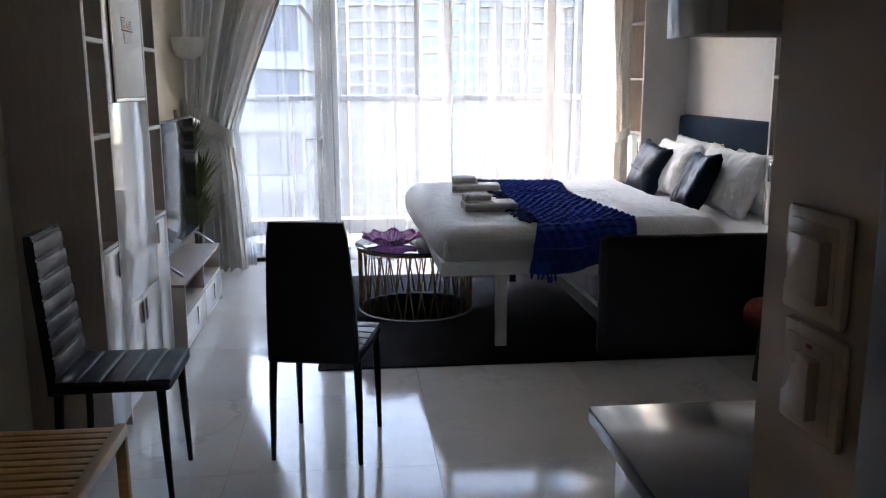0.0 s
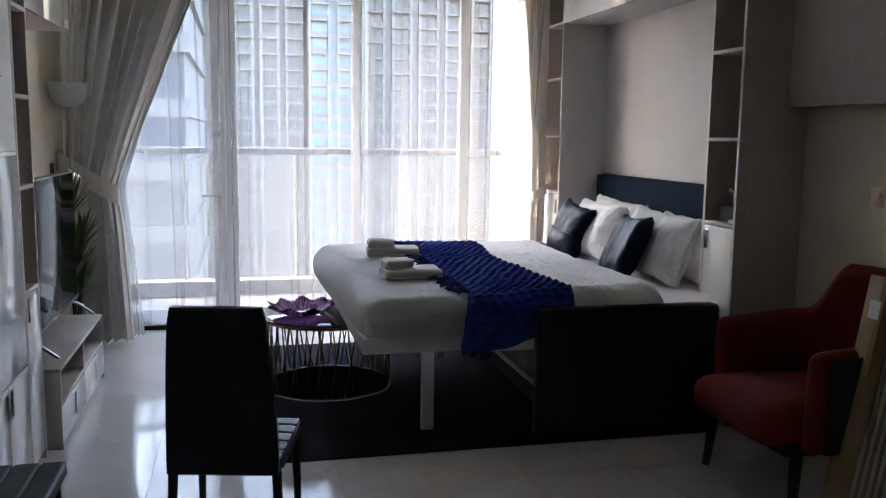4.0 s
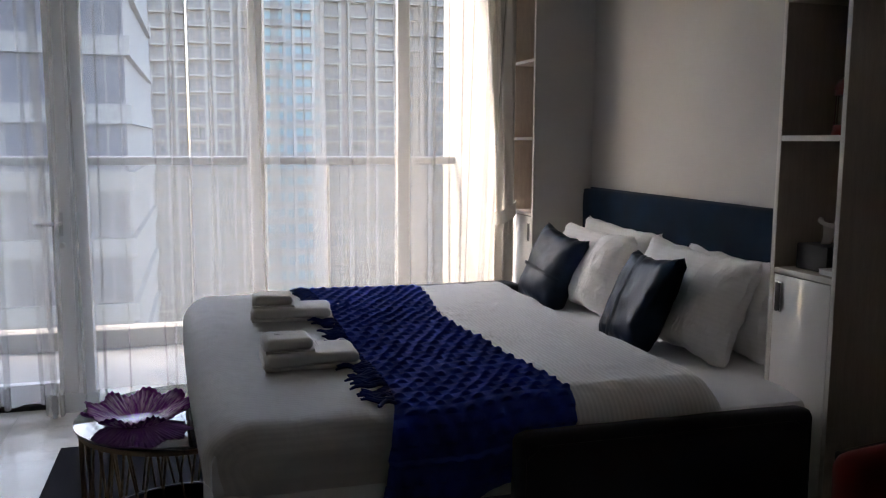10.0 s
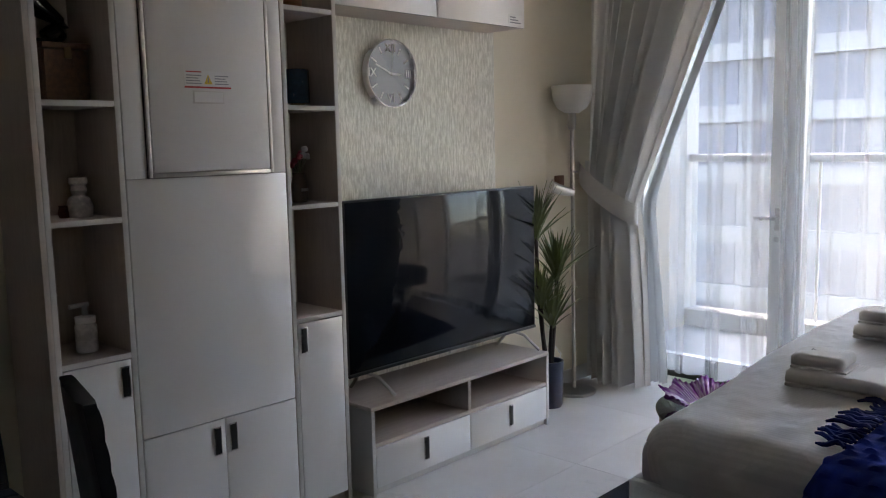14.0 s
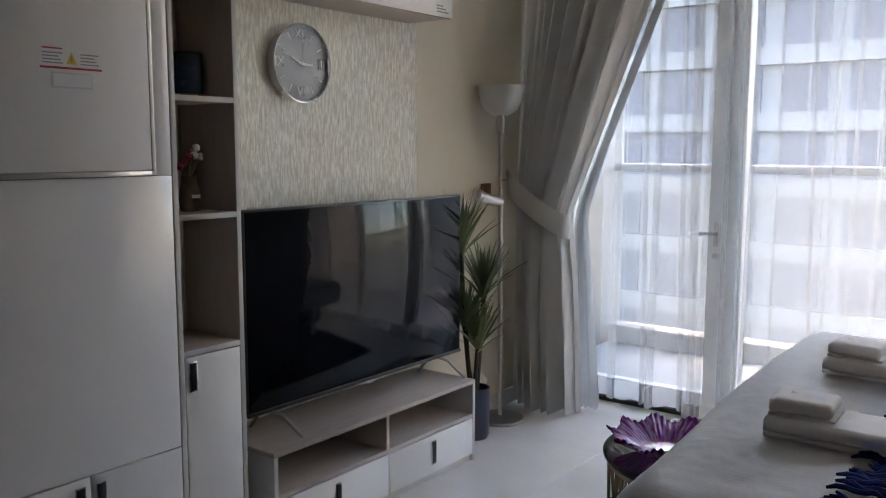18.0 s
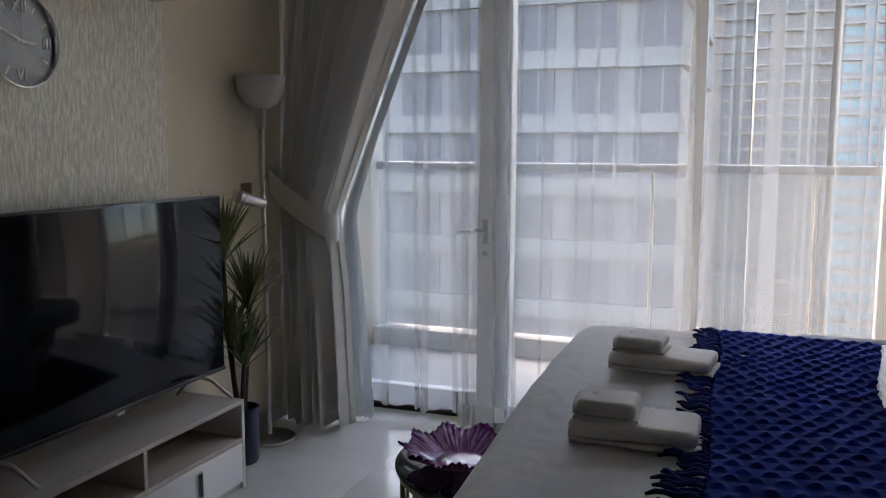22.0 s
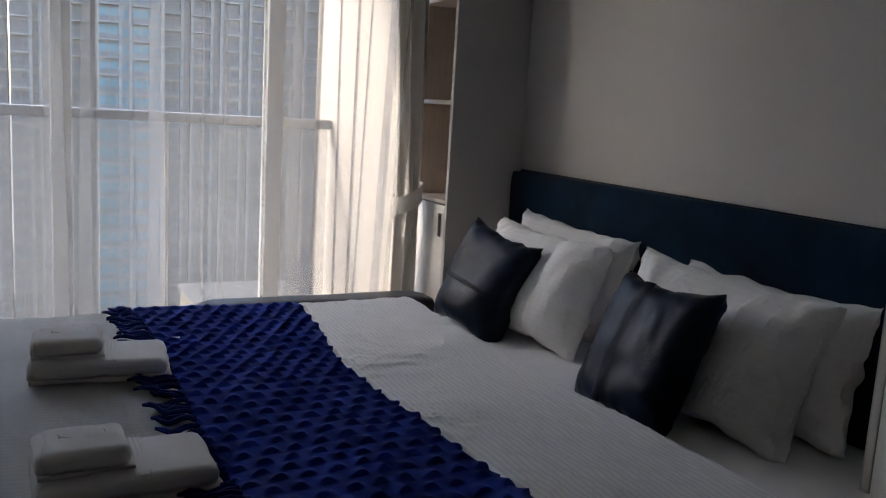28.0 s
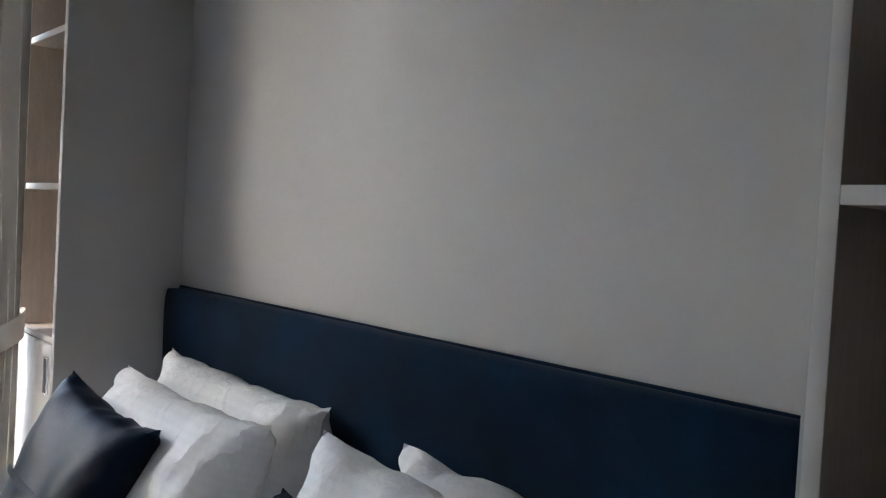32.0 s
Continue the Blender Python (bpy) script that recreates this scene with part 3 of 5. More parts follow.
# ---- curtains ----
def voile(x0, x1, y, z0, z1, seed, flats, folds, lean=0.0, slim=0.0):
    """Sheer cloth that hangs in flat lengths between pleats laid threefold on themselves."""
    rng = random.Random(seed)
    run = []
    x, drift = x0, 0.0
    while x < x1:
        f, w = rng.uniform(*flats), rng.uniform(*folds)
        if rng.random() < slim:
            w = rng.uniform(0.007, 0.016)
        d2 = rng.uniform(-0.045, 0.045) + lean * (x - x0) / (x1 - x0)
        bow, dy = rng.uniform(-0.015, 0.015), rng.uniform(0.030, 0.055)
        for k in range(5):
            run.append((x + f * k / 5, y + bow * math.sin(math.pi * k / 5), drift + (d2 - drift) * k / 5, x + f * k / 5))
        x, drift = x + f, d2
        for fx, fy in ((0.0, 0.0), (0.5, -0.15), (0.95, 0.0), (1.0, 0.25), (0.95, 0.5), (0.5, 0.55), (0.06, 0.6), (0.0, 0.8), (0.06, 1.0), (0.5, 1.05), (1.0, 0.9)):
            run.append((x + w * fx, y - dy * fy, drift, x + 0.5 * w))
        x += w
    n = len(run) - 1

    def at(u, v):
        px, py, dr, mid = run[min(n, int(round(u * n)))]
        narrow = 0.65 + 0.45 * v
        return (min(x1 + 0.03, mid + (px - mid) * narrow + dr * v), py + 0.012 * math.sin(mid * 13 + 1.5 * v) * v, z1 + (z0 - z1) * v)
    c = thing("voile_curtain", "white sheer voile curtain hanging in soft folds at the window", "curtain", (x0, y, z0), "voile curtains")
    part("cloth", grid_bm(n, 10, at), VOILE, c)

    def hem(u, v):
        p = at(u, 1 - 0.042 * v)
        return (p[0], p[1] - 0.003, p[2] - 0.012 * math.sin(p[0] * 31) * (1 - v))
    part("hem", grid_bm(n, 2, hem), HEM, c)
    return c


door_voile = voile(-1.50, -0.985, 4.70, 0.075, 2.60, 1, (0.08, 0.15), (0.018, 0.03), 0.0, 0.5)
strip = voile(-1.005, -0.975, 4.685, 0.012, 2.60, 9, (0.004, 0.006), (0.05, 0.055))
voile(-0.95, -0.765, 4.69, 0.012, 2.60, 2, (0.035, 0.06), (0.010, 0.018))
voile(-0.755, 1.10, 4.72, 0.02, 2.60, 21, (0.055, 0.15), (0.045, 0.09), 0.0, 0.68)
voile(1.09, 1.55, 4.72, 0.02, 2.60, 14, (0.035, 0.08), (0.03, 0.06), -0.12, 0.7)


def blackout(label, x_wall, x_top, x_tie, x_foot, y, z_tie, folds, seed, side):
    """A heavy drape drawn to one side by a tieback."""
    rng = random.Random(seed)
    ph = rng.uniform(0, 6.28)

    def inner(z):
        if z > z_tie:
            t = (z - z_tie) / (2.62 - z_tie)
            return x_tie + (x_top - x_tie) * t ** (1.06 if side > 0 else 1.35)
        t = (z_tie - z) / z_tie
        return x_tie + (x_foot - x_tie) * t ** 0.6

    def at(u, v):
        z = 2.62 + (0.015 - 2.62) * v
        e = inner(z)
        x = x_wall + (e - x_wall) * u
        near = math.exp(-((z - z_tie) / 0.28) ** 2)
        amp = (0.10 if side > 0 else 0.07) * (1 - 0.6 * near) * (0.8 + 0.4 * math.sin(7 * u + ph))
        d = folds * 2 * math.pi * (u + 0.035 * math.sin(6 * u + ph) + 0.018 * math.sin(17 * u + 2 * ph) + 0.012 * math.sin(2.5 * v + 9 * u)) + ph
        back = 0.26 * max(0.0, 1 - u / 0.05) if side > 0 else 0.0
        return (x, y + back + amp * min(1.0, u / 0.05) * math.sin(d) + 0.02 * math.sin(2.3 * d) - 0.05 * near * math.sin(math.pi * u), z)
    c = thing("blackout_curtain", label, "curtain", (x_wall, y, 0.015), "blackout curtains")
    part("cloth", grid_bm(folds * 14, 60, at), DRAPE, c)

    def band(u, v):
        a = 2 * math.pi * u
        x = (x_wall + x_tie) / 2 + (abs(x_tie - x_wall) / 2 + 0.012) * math.cos(a) * side
        dy = (0.105 if side > 0 else 0.07) * math.sin(a)
        z = z_tie + (0.19 if side > 0 else 0.03) - (0.24 if side > 0 else 0.06) * ((x - x_wall) / (x_tie - x_wall)) + (0.13 if side > 0 else 0.08) * (v - 0.5)
        return (x, y - 0.02 - dy, z)
    part("tieback", grid_bm(48, 4, band), DRAPE, c, "grey cloth tieback")
    return c


blackout("grey blackout curtain gathered by a cloth tieback beside the window", -1.941, -0.975, -1.578, -1.505, 4.46, 1.10, 8, 5, 1)
blackout("grey blackout curtain tied back beside the shelf tower", 1.64, 1.42, 1.53, 1.50, 4.75, 1.04, 3, 6, -1)


def gathered(u, v):
    """Voile drawn in beside the tied drape and fanning out to the floor."""
    z = 2.58 + (0.02 - 2.58) * v
    t = abs(z - 1.10)
    e = -1.575 + (0.40 * (z - 1.10) if z > 1.10 else -0.01 * t)
    w = 0.058 + 0.115 * min(1.0, t / 1.0) if z < 1.10 else max(0.02, 0.058 - 0.1 * t)
    return (e - 0.030 + w * u * 0.95, 4.60 + 0.028 * math.sin(u * 38 + 0.4 * math.sin(3 * v)) + 0.012 * math.sin(u * 91), z)


part("gathered_edge", grid_bm(84, 30, gathered), HEM, door_voile, "voile gathered beside the drape")
pole = thing("curtain_track", "white ceiling curtain track", "curtain track", (0, 4.7, 2.62))
box("rail", (-1.94, 4.68, 2.62), (1.64, 4.74, 2.66), ALU, pole, 0.004)
box("rail", (-1.94, 4.43, 2.62), (1.64, 4.49, 2.66), ALU, pole, 0.004)


# ---- wall units ----
def bar_handle(parent, x, y, z0, z1, face, material=CHROME):
    """A recessed pull: a bright frame round a dark slot, on a front that faces along x."""
    h = box("handle", (x, y - 0.016, z0), (x + 0.006 * face, y + 0.016, z1), material, parent, 0.002)
    box("slot", (x + 0.0055 * face, y - 0.0125, z0 + 0.005), (x + 0.0075 * face, y + 0.0125, z1 - 0.005), BLACK_PLASTIC, h, 0.001)


def shelf_tower(label, y0, y1, xb, xf, shelves, top, mid=ASH, hand=None, door_z=0.10):
    """An open tower with a cupboard below; xb is the back, xf the front."""
    f = 1 if xf > xb else -1
    t = thing("shelf_tower", label, "shelf", ((xb + xf) / 2, (y0 + y1) / 2, 0), "shelf towers")
    w = 0.018
    for a in (y0, y1 - w):
        box("side_panel", (xb, a, 0), (xf - 0.002 * f, a + w, top), ASH, t, 0.001)
        box("edge_band", (xf - 0.002 * f, a, 0), (xf, a + w, top), EDGE, t, 0.0008)
    box("back_panel", (xb, y0 + w, 0.0), (xb + 0.008 * f, y1 - w, top), ASH, t, 0)
    for z in shelves:
        s = box("shelf", (xb + 0.008 * f, y0 + w, z - 0.018), (xf - 0.004 * f, y1 - w, z), ASH_Y, t, 0.001)
        box("edge_band", (xf - 0.004 * f, y0 + w, z - 0.018), (xf - 0.001 * f, y1 - w, z), EDGE, s, 0.0008)
    box("plinth", (xf - 0.04 * f, y0 + w, 0), (xf - 0.03 * f, y1 - w, door_z - 0.004), ASH, t, 0)
    d = box("door", (xf - 0.018 * f, y0 + w + 0.003, door_z), (xf, y1 - w - 0.003, shelves[0] - 0.022), GLOSS, t, 0.002)
    if hand:
        bar_handle(d, xf, hand[0], hand[1], hand[2], f)
    return t


F = -1.635
tall = shelf_tower("pale ash shelf tower with ornaments and a white gloss cupboard", 1.127, 1.390, XL + 0.002, F, (0.815, 1.264, 1.636, 2.04), 2.60, hand=(1.345, 0.668, 0.775), door_z=0.05)
shelf_tower("narrow pale ash shelf tower beside the television", 2.028, 2.292, XL + 0.008, F, (0.813, 1.255, 1.634, 2.003), 2.60, hand=(2.075, 0.675, 0.778), door_z=0.05)
cab = thing("wall_cabinet", "white gloss wall cabinet with a framed electrical hatch and doors below", "cabinet", (-1.78, 1.71, 0))
box("body", (XL + 0.002, 1.391, 0.06), (F - 0.020, 2.027, 2.60), ASH, cab, 0.001)
box("plinth", (XL + 0.002, 1.391, 0), (F - 0.05, 2.027, 0.058), ASH, cab, 0)
box("panel", (F - 0.019, 1.394, 0.507), (F, 2.024, 1.3825), GLOSS, cab, 0.002)
box("panel", (F - 0.019, 1.394, 1.3835), (F, 1.468, 2.60), GLOSS, cab, 0.002)
box("panel", (F - 0.019, 1.966, 1.3835), (F, 2.024, 2.60), GLOSS, cab, 0.002)
hatch = box("hatch", (F - 0.016, 1.486, 1.402), (F + 0.012, 1.948, 2.40), SATIN, cab, 0.002, "white steel hatch of the electrical panel")
box("panel", (F - 0.019, 1.470, 2.422), (F, 1.964, 2.60), GLOSS, cab, 0.002)
for a, b in (((F - 0.018, 1.470, 1.3845), (F + 0.010, 1.484, 2.42)), ((F - 0.018, 1.950, 1.3845), (F + 0.010, 1.964, 2.42)), ((F - 0.018, 1.484, 1.3845), (F + 0.010, 1.950, 1.400)), ((F - 0.018, 1.484, 2.404), (F + 0.010, 1.950, 2.42))):
    box("hatch_frame", a, b, STEEL, cab, 0.002)
# dark strips stand in for the shaded gaps round the hatch
for a, b in (((F - 0.017, 1.4682, 1.386), (F + 0.004, 1.4698, 2.42)), ((F - 0.017, 1.9642, 1.386), (F + 0.004, 1.9658, 2.42)), ((F - 0.017, 1.4682, 1.3832), (F + 0.006, 1.9658, 1.3844))):
    box("hatch_gap_shade", a, b, DARK_METAL, cab, 0)
for a, b, hy in ((1.394, 1.707, 1.672), (1.711, 2.024, 1.738)):
    d = box("door", (F - 0.019, a, 0.065), (F, b, 0.503), GLOSS, cab, 0.002)
    bar_handle(d, F, hy, 0.375, 0.481, 1)
box("end_panel", (XL + 0.002, 1.108, 0), (F, 1.1265, 2.60), ASH, tall, 0.001)

hang = thing("hanging_cabinet", "white gloss wall-hung cabinet above the television", "cabinet", (-1.80, 2.9, 2.04))
box("body", (XL + 0.008, 2.294, 2.042), (-1.708, 3.555, 2.60), ASH_Y, hang, 0.001)
for a, b in ((2.294, 2.922), (2.926, 3.555)):
    box("door", (-1.706, a, 2.04), (-1.688, b, 2.60), GLOSS, hang, 0.002)

con = thing("tv_console", "pale ash television console with white drawers and open bays", "console", (-1.77, 3.0, 0))
CX = -1.58
box("top", (XL + 0.012, 2.364, 0.372), (CX, 3.597, 0.39), ASH_Y, con, 0.001)
for a in (2.364, 3.579):
    box("side_panel", (XL + 0.012, a, 0), (CX, a + 0.018, 0.372), EDGE, con, 0.001)
box("divider", (XL + 0.012, 2.972, 0.228), (CX - 0.004, 2.990, 0.372), ASH_Y, con, 0.001)
box("shelf", (XL + 0.012, 2.382, 0.210), (CX - 0.004, 3.579, 0.228), ASH_Y, con, 0.001)
box("back_panel", (XL + 0.012, 2.382, 0.05), (XL + 0.018, 3.579, 0.372), ASH_Y, con, 0)
box("plinth", (CX - 0.03, 2.382, 0.0), (CX - 0.018, 3.579, 0.03), EDGE, con, 0)
for a, b, hy in ((2.385, 2.979, 2.682), (2.983, 3.576, 3.28)):
    d = box("drawer", (CX - 0.018, a, 0.034), (CX, b, 0.207), GLOSS, con, 0.002)
    bar_handle(d, CX, hy, 0.075, 0.183, 1)

tv = thing("television", "large black flat television on splayed metal feet", "television", (-1.76, 3.02, 0.39))
box("bezel", (-1.770, 2.372, 0.487), (-1.728, 3.677, 1.246), BLACK_PLASTIC, tv, 0.004)
box("back_shell", (-1.81, 2.55, 0.53), (-1.769, 3.50, 1.04), BLACK_PLASTIC, tv, 0.012)
box("screen", (-1.7285, 2.381, 0.503), (-1.7255, 3.668, 1.238), SCREEN, tv, 0.0005)
box("bottom_strip", (-1.7295, 2.372, 0.487), (-1.722, 3.677, 0.501), BLACK_PLASTIC, tv, 0.002)
box("badge", (-1.7225, 3.00, 0.477), (-1.718, 3.04, 0.489), STEEL, tv, 0.001)
for y in (2.47, 3.50):
    part("foot", tube_bm([(-1.745, y, 0.495), (-1.70, y + 0.045, 0.47), (-1.62, y + 0.07, 0.397)], 0.008, 8), STEEL, tv)
    part("foot", tube_bm([(-1.755, y, 0.495), (-1.80, y + 0.02, 0.47), (-1.87, y + 0.03, 0.397)], 0.008, 8), STEEL, tv)


# ---- bed wall ----
G = 1.665
SH = (1.055, 1.494, 1.94, 2.36)
rtower = shelf_tower("pale ash shelf tower with a tissue box and a red lantern", 2.034, 2.341, XR - 0.002, G, SH, 2.60, hand=(2.29, 0.908, 1.012), door_z=0.08)
ltower = shelf_tower("pale ash shelf tower beside the window curtain", 4.486, 4.856, XR - 0.002, G, SH, 2.60, hand=(4.535, 0.888, 0.996), door_z=0.08)
box("inner_panel", (G + 0.001, 2.341, 0), (XR - 0.013, 2.345, 2.60), NICHE, rtower, 0)
box("inner_panel", (G + 0.001, 4.482, 0), (XR - 0.013, 4.486, 2.60), NICHE, ltower, 0)
niche = structure(box("wall_niche_panel", (XR - 0.012, 2.342, 0), (XR - 0.001, 4.485, 2.60), NICHE, bevel=0), "pale greige panel at the back of the bed niche", "wall")
bridge = thing("bridge_cabinet", "white gloss bridging cabinet above the bed niche", "cabinet", (1.85, 3.41, 2.34))
box("body", (G + 0.02, 2.346, 2.34), (XR - 0.014, 4.481, 2.60), NICHE, bridge, 0.001)
box("door", (G, 2.346, 2.34), (G + 0.018, 3.412, 2.60), GLOSS, bridge, 0.002)
box("door", (G, 3.416, 2.34), (G + 0.018, 4.481, 2.60), GLOSS, bridge, 0.002)

bed = thing("fold_down_bed", "white fold-down wall bed with striped white bedding and steel legs", "bed", (0.8, 3.1, 0))
for a, b in ((2.115, 2.140), (4.105, 4.13)):
    box("side_rail", (-0.205, a, 0.454), (1.64, b, 0.53), WHITE_PAINT, bed, 0.004)
box("foot_rail", (-0.205, 2.1405, 0.454), (-0.18, 4.1045, 0.53), WHITE_PAINT, bed, 0.004)
box("base_board", (-0.179, 2.1405, 0.46), (1.64, 4.1045, 0.49), WHITE_PAINT, bed, 0.002)
box("side_inset", (-0.185, 2.1115, 0.468), (0.085, 2.1155, 0.516), ALU, bed, 0.002)
for y in (2.27, 3.95):
    box("leg", (0.115, y, 0.0), (0.178, y + 0.035, 0.460), ALU, bed, 0.004)
    part("hinge", box_bm((0.19, y - 0.01, 0.38), (0.225, y + 0.03, 0.50), 0.004), DARK_METAL, bed)
box("leg_bar", (0.127, 2.305, 0.38), (0.165, 3.95, 0.415), ALU, bed, 0.004)
for y in (2.20, 4.02):
    part("strut", tube_bm([(0.43, y, 0.465), (0.93, y + 0.02, 0.03)], 0.013, 10), ALU, bed)
    part("strut", tube_bm([(0.40, y, 0.435), (1.55, y, 0.435)], 0.015, 10), ALU, bed)
part("mattress", soft_box_bm((-0.20, 2.13, 0.49), (1.95, 4.11, 0.66), 0.06, 14, 0.004, 5), COTTON_PLAIN, bed, "mattress in a white fitted sheet")


LEN_TOP, LEN_ARC = 1.86, 0.185
THROW_LEN = 2.17


def throw_edge(u):
    """The throw's edge towards the pillows, from the far side (u = 0) to the near."""
    return 0.875 - 0.085 * math.sin(math.pi * min(1, u * 1.2)) + 0.008 * math.sin(14 * u) - max(0.0, u - 0.84) * 0.45


def hollow(x, y):
    """How far the duvet has sunk towards its near foot corner."""
    a, b = min(1.0, max(0.0, (3.25 - y) / 0.5)), min(1.0, max(0.0, (0.85 - x) / 0.55))
    return 0.026 * a * a * (3 - 2 * a) * b * b * (3 - 2 * b)


def duvet_at(u, v):
    """Along u from the foot to the turned-back edge, across v from the near side to the far; the sides hang over a round edge."""
    y0, y1 = 2.106, 4.135
    r, drop_most = 0.125, 0.20
    full = r * math.pi / 2 + drop_most - r
    x0 = -0.272 + 0.095 * (1 - v) ** 2
    x1 = 1.335 - 0.01 * v + 0.015 * math.sin(9 * v)
    xi, yi0, yi1 = x0 + r, y0 + r, y1 - r
    px = xi - full + (x1 - xi + full) * u
    py = yi0 - full + (yi1 - yi0 + 2 * full) * v
    cx, cy = max(px, xi), min(yi1, max(yi0, py))
    dx, dy = px - cx, py - cy
    far = math.hypot(dx, dy)
    x, y, drop = cx, cy, 0.0
    if far > 1e-6:
        nx, ny = dx / far, dy / far
        far = min(far, full)
        if far < r * math.pi / 2:
            out, drop = r * math.sin(far / r), r * (1 - math.cos(far / r))
        else:
            out, drop = r, r + far - r * math.pi / 2
        out += 0.010 * math.sin(math.pi * min(1.0, drop / drop_most)) + 0.006 * noise.noise(Vector((px * 7, py * 7, 2))) * drop / drop_most
        x, y = cx + nx * out, cy + ny * out
    z = 0.735 - drop - hollow(x, y) * (1 - drop / drop_most)
    edge = max(0.0, (u - 0.965) / 0.035)
    z -= 0.045 * edge ** 2
    p = Vector((x * 3.1, y * 3.1, 1.7))
    top = 1 - drop / drop_most
    fold = min(1.0, max(0.0, (u - 0.70) / 0.12))
    z += top * (0.008 * noise.noise(p) + 0.004 * noise.noise(p * 3.1) + 0.0025 * noise.noise(p * 8))
    c1 = 1 - abs(noise.noise(Vector((px * 9 + py * 2.5, py * 4.2 - px * 3, 3)))) * 2.4
    c2 = 1 - abs(noise.noise(Vector((px * 15 - py * 5, py * 8 + px * 6, 8)))) * 3.0
    z += top * (0.12 + 0.6 * fold) * (0.004 * max(0.0, c1) ** 3 + 0.003 * max(0.0, c2) ** 4)
    return (x, y, z)


part("duvet", grid_bm(190, 210, duvet_at, 0.012), COTTON, bed, "white cotton duvet with satin stripes")


def turned_at(u, v):
    """The turned-back sheet on the duvet, ruched along its edge beside the throw."""
    x, y, z = duvet_at(0.66 + 0.34 * u, v)
    side = max(0.0, 1 - u / 0.75)
    patch = max(0.25, noise.noise(Vector((x * 2.2, y * 2.6, 6))) + 0.45)
    c1 = 1 - abs(noise.noise(Vector((x * 11 + y * 7, y * 23 - x * 5, 4)))) * 3.0
    c2 = 1 - abs(noise.noise(Vector((x * 8 - y * 5, y * 13 + x * 9, 12)))) * 2.6
    c3 = 1 - abs(noise.noise(Vector((x * 19, y * 41 + x * 14, 21)))) * 2.8
    z += 0.007 + patch * (0.06 + 0.9 * side) * (0.007 * max(0.0, c1) ** 3 + 0.006 * max(0.0, c2) ** 3 + 0.002 * max(0.0, c3) ** 2)
    s = 4.05 - y
    cover = throw_edge(min(1.0, max(0.0, s / THROW_LEN)))
    z -= 0.03 * min(1.0, max(0.0, (cover - x) / 0.025))
    return (x + 0.004 * min(1.0, u * 9) + 0.006 * noise.noise(Vector((y * 9, 3, 1))), y, z)


part("turned_sheet", grid_bm(120, 420, turned_at), COTTON_FOLD, bed, "creased white striped sheet turned back over the duvet")
head = thing("headboard", "padded navy velvet headboard against the niche panel", "headboard", (2.0, 3.41, 0.55))
part("pad", soft_box_bm((1.968, 2.352, 0.55), (2.022, 4.476, 1.206), 0.026, 16, 0.003, 9), VELVET, head)
part("back_board", box_bm((2.021, 2.358, 0.55), (2.0325, 4.470, 1.202), 0.002), VELVET, head)
part("piping", tube_bm([(2.020, 2.356, 0.56), (2.020, 2.356, 1.19), (2.020, 2.372, 1.204), (2.020, 4.456, 1.204), (2.020, 4.472, 1.19), (2.020, 4.472, 0.56)], 0.004, 8), VELVET, head)

sofa = thing("sofa", "black leather sofa under the fold-down bed", "sofa", (1.1, 3.2, 0))
arm_near = part("arm", soft_box_bm((0.63, 2.004, 0.012), (1.605, 2.085, 0.666), 0.034, 22, 0.005, 6), LEATHER, sofa)
part("seam", tube_bm([(0.655, 2.003, 0.05), (0.655, 2.003, 0.60), (0.70, 2.003, 0.632), (1.53, 2.003, 0.632), (1.58, 2.003, 0.60), (1.58, 2.003, 0.05)], 0.003, 6), LEATHER, arm_near)
part("arm", soft_box_bm((0.55, 4.20, 0.012), (1.52, 4.385, 0.695), 0.05, 12, 0.004, 6), LEATHER, sofa)
part("seat", soft_box_bm((0.70, 2.14, 0.10), (1.62, 4.18, 0.40), 0.05, 12, 0.004, 6), LEATHER, sofa)
part("backrest", soft_box_bm((1.50, 2.14, 0.20), (1.64, 4.18, 0.43), 0.04, 12, 0.004, 6), LEATHER, sofa)

# ---- soft things on the bed ----
def settle(x, y):
    """Height of the duvet under a thing that lies on it."""
    return 0.735 - hollow(x, y) + 0.010 * noise.noise(Vector((x * 3.1, y * 3.1, 1.7))) + 0.006 * noise.noise(Vector((x * 9.6, y * 9.6, 5.3))) + 0.004


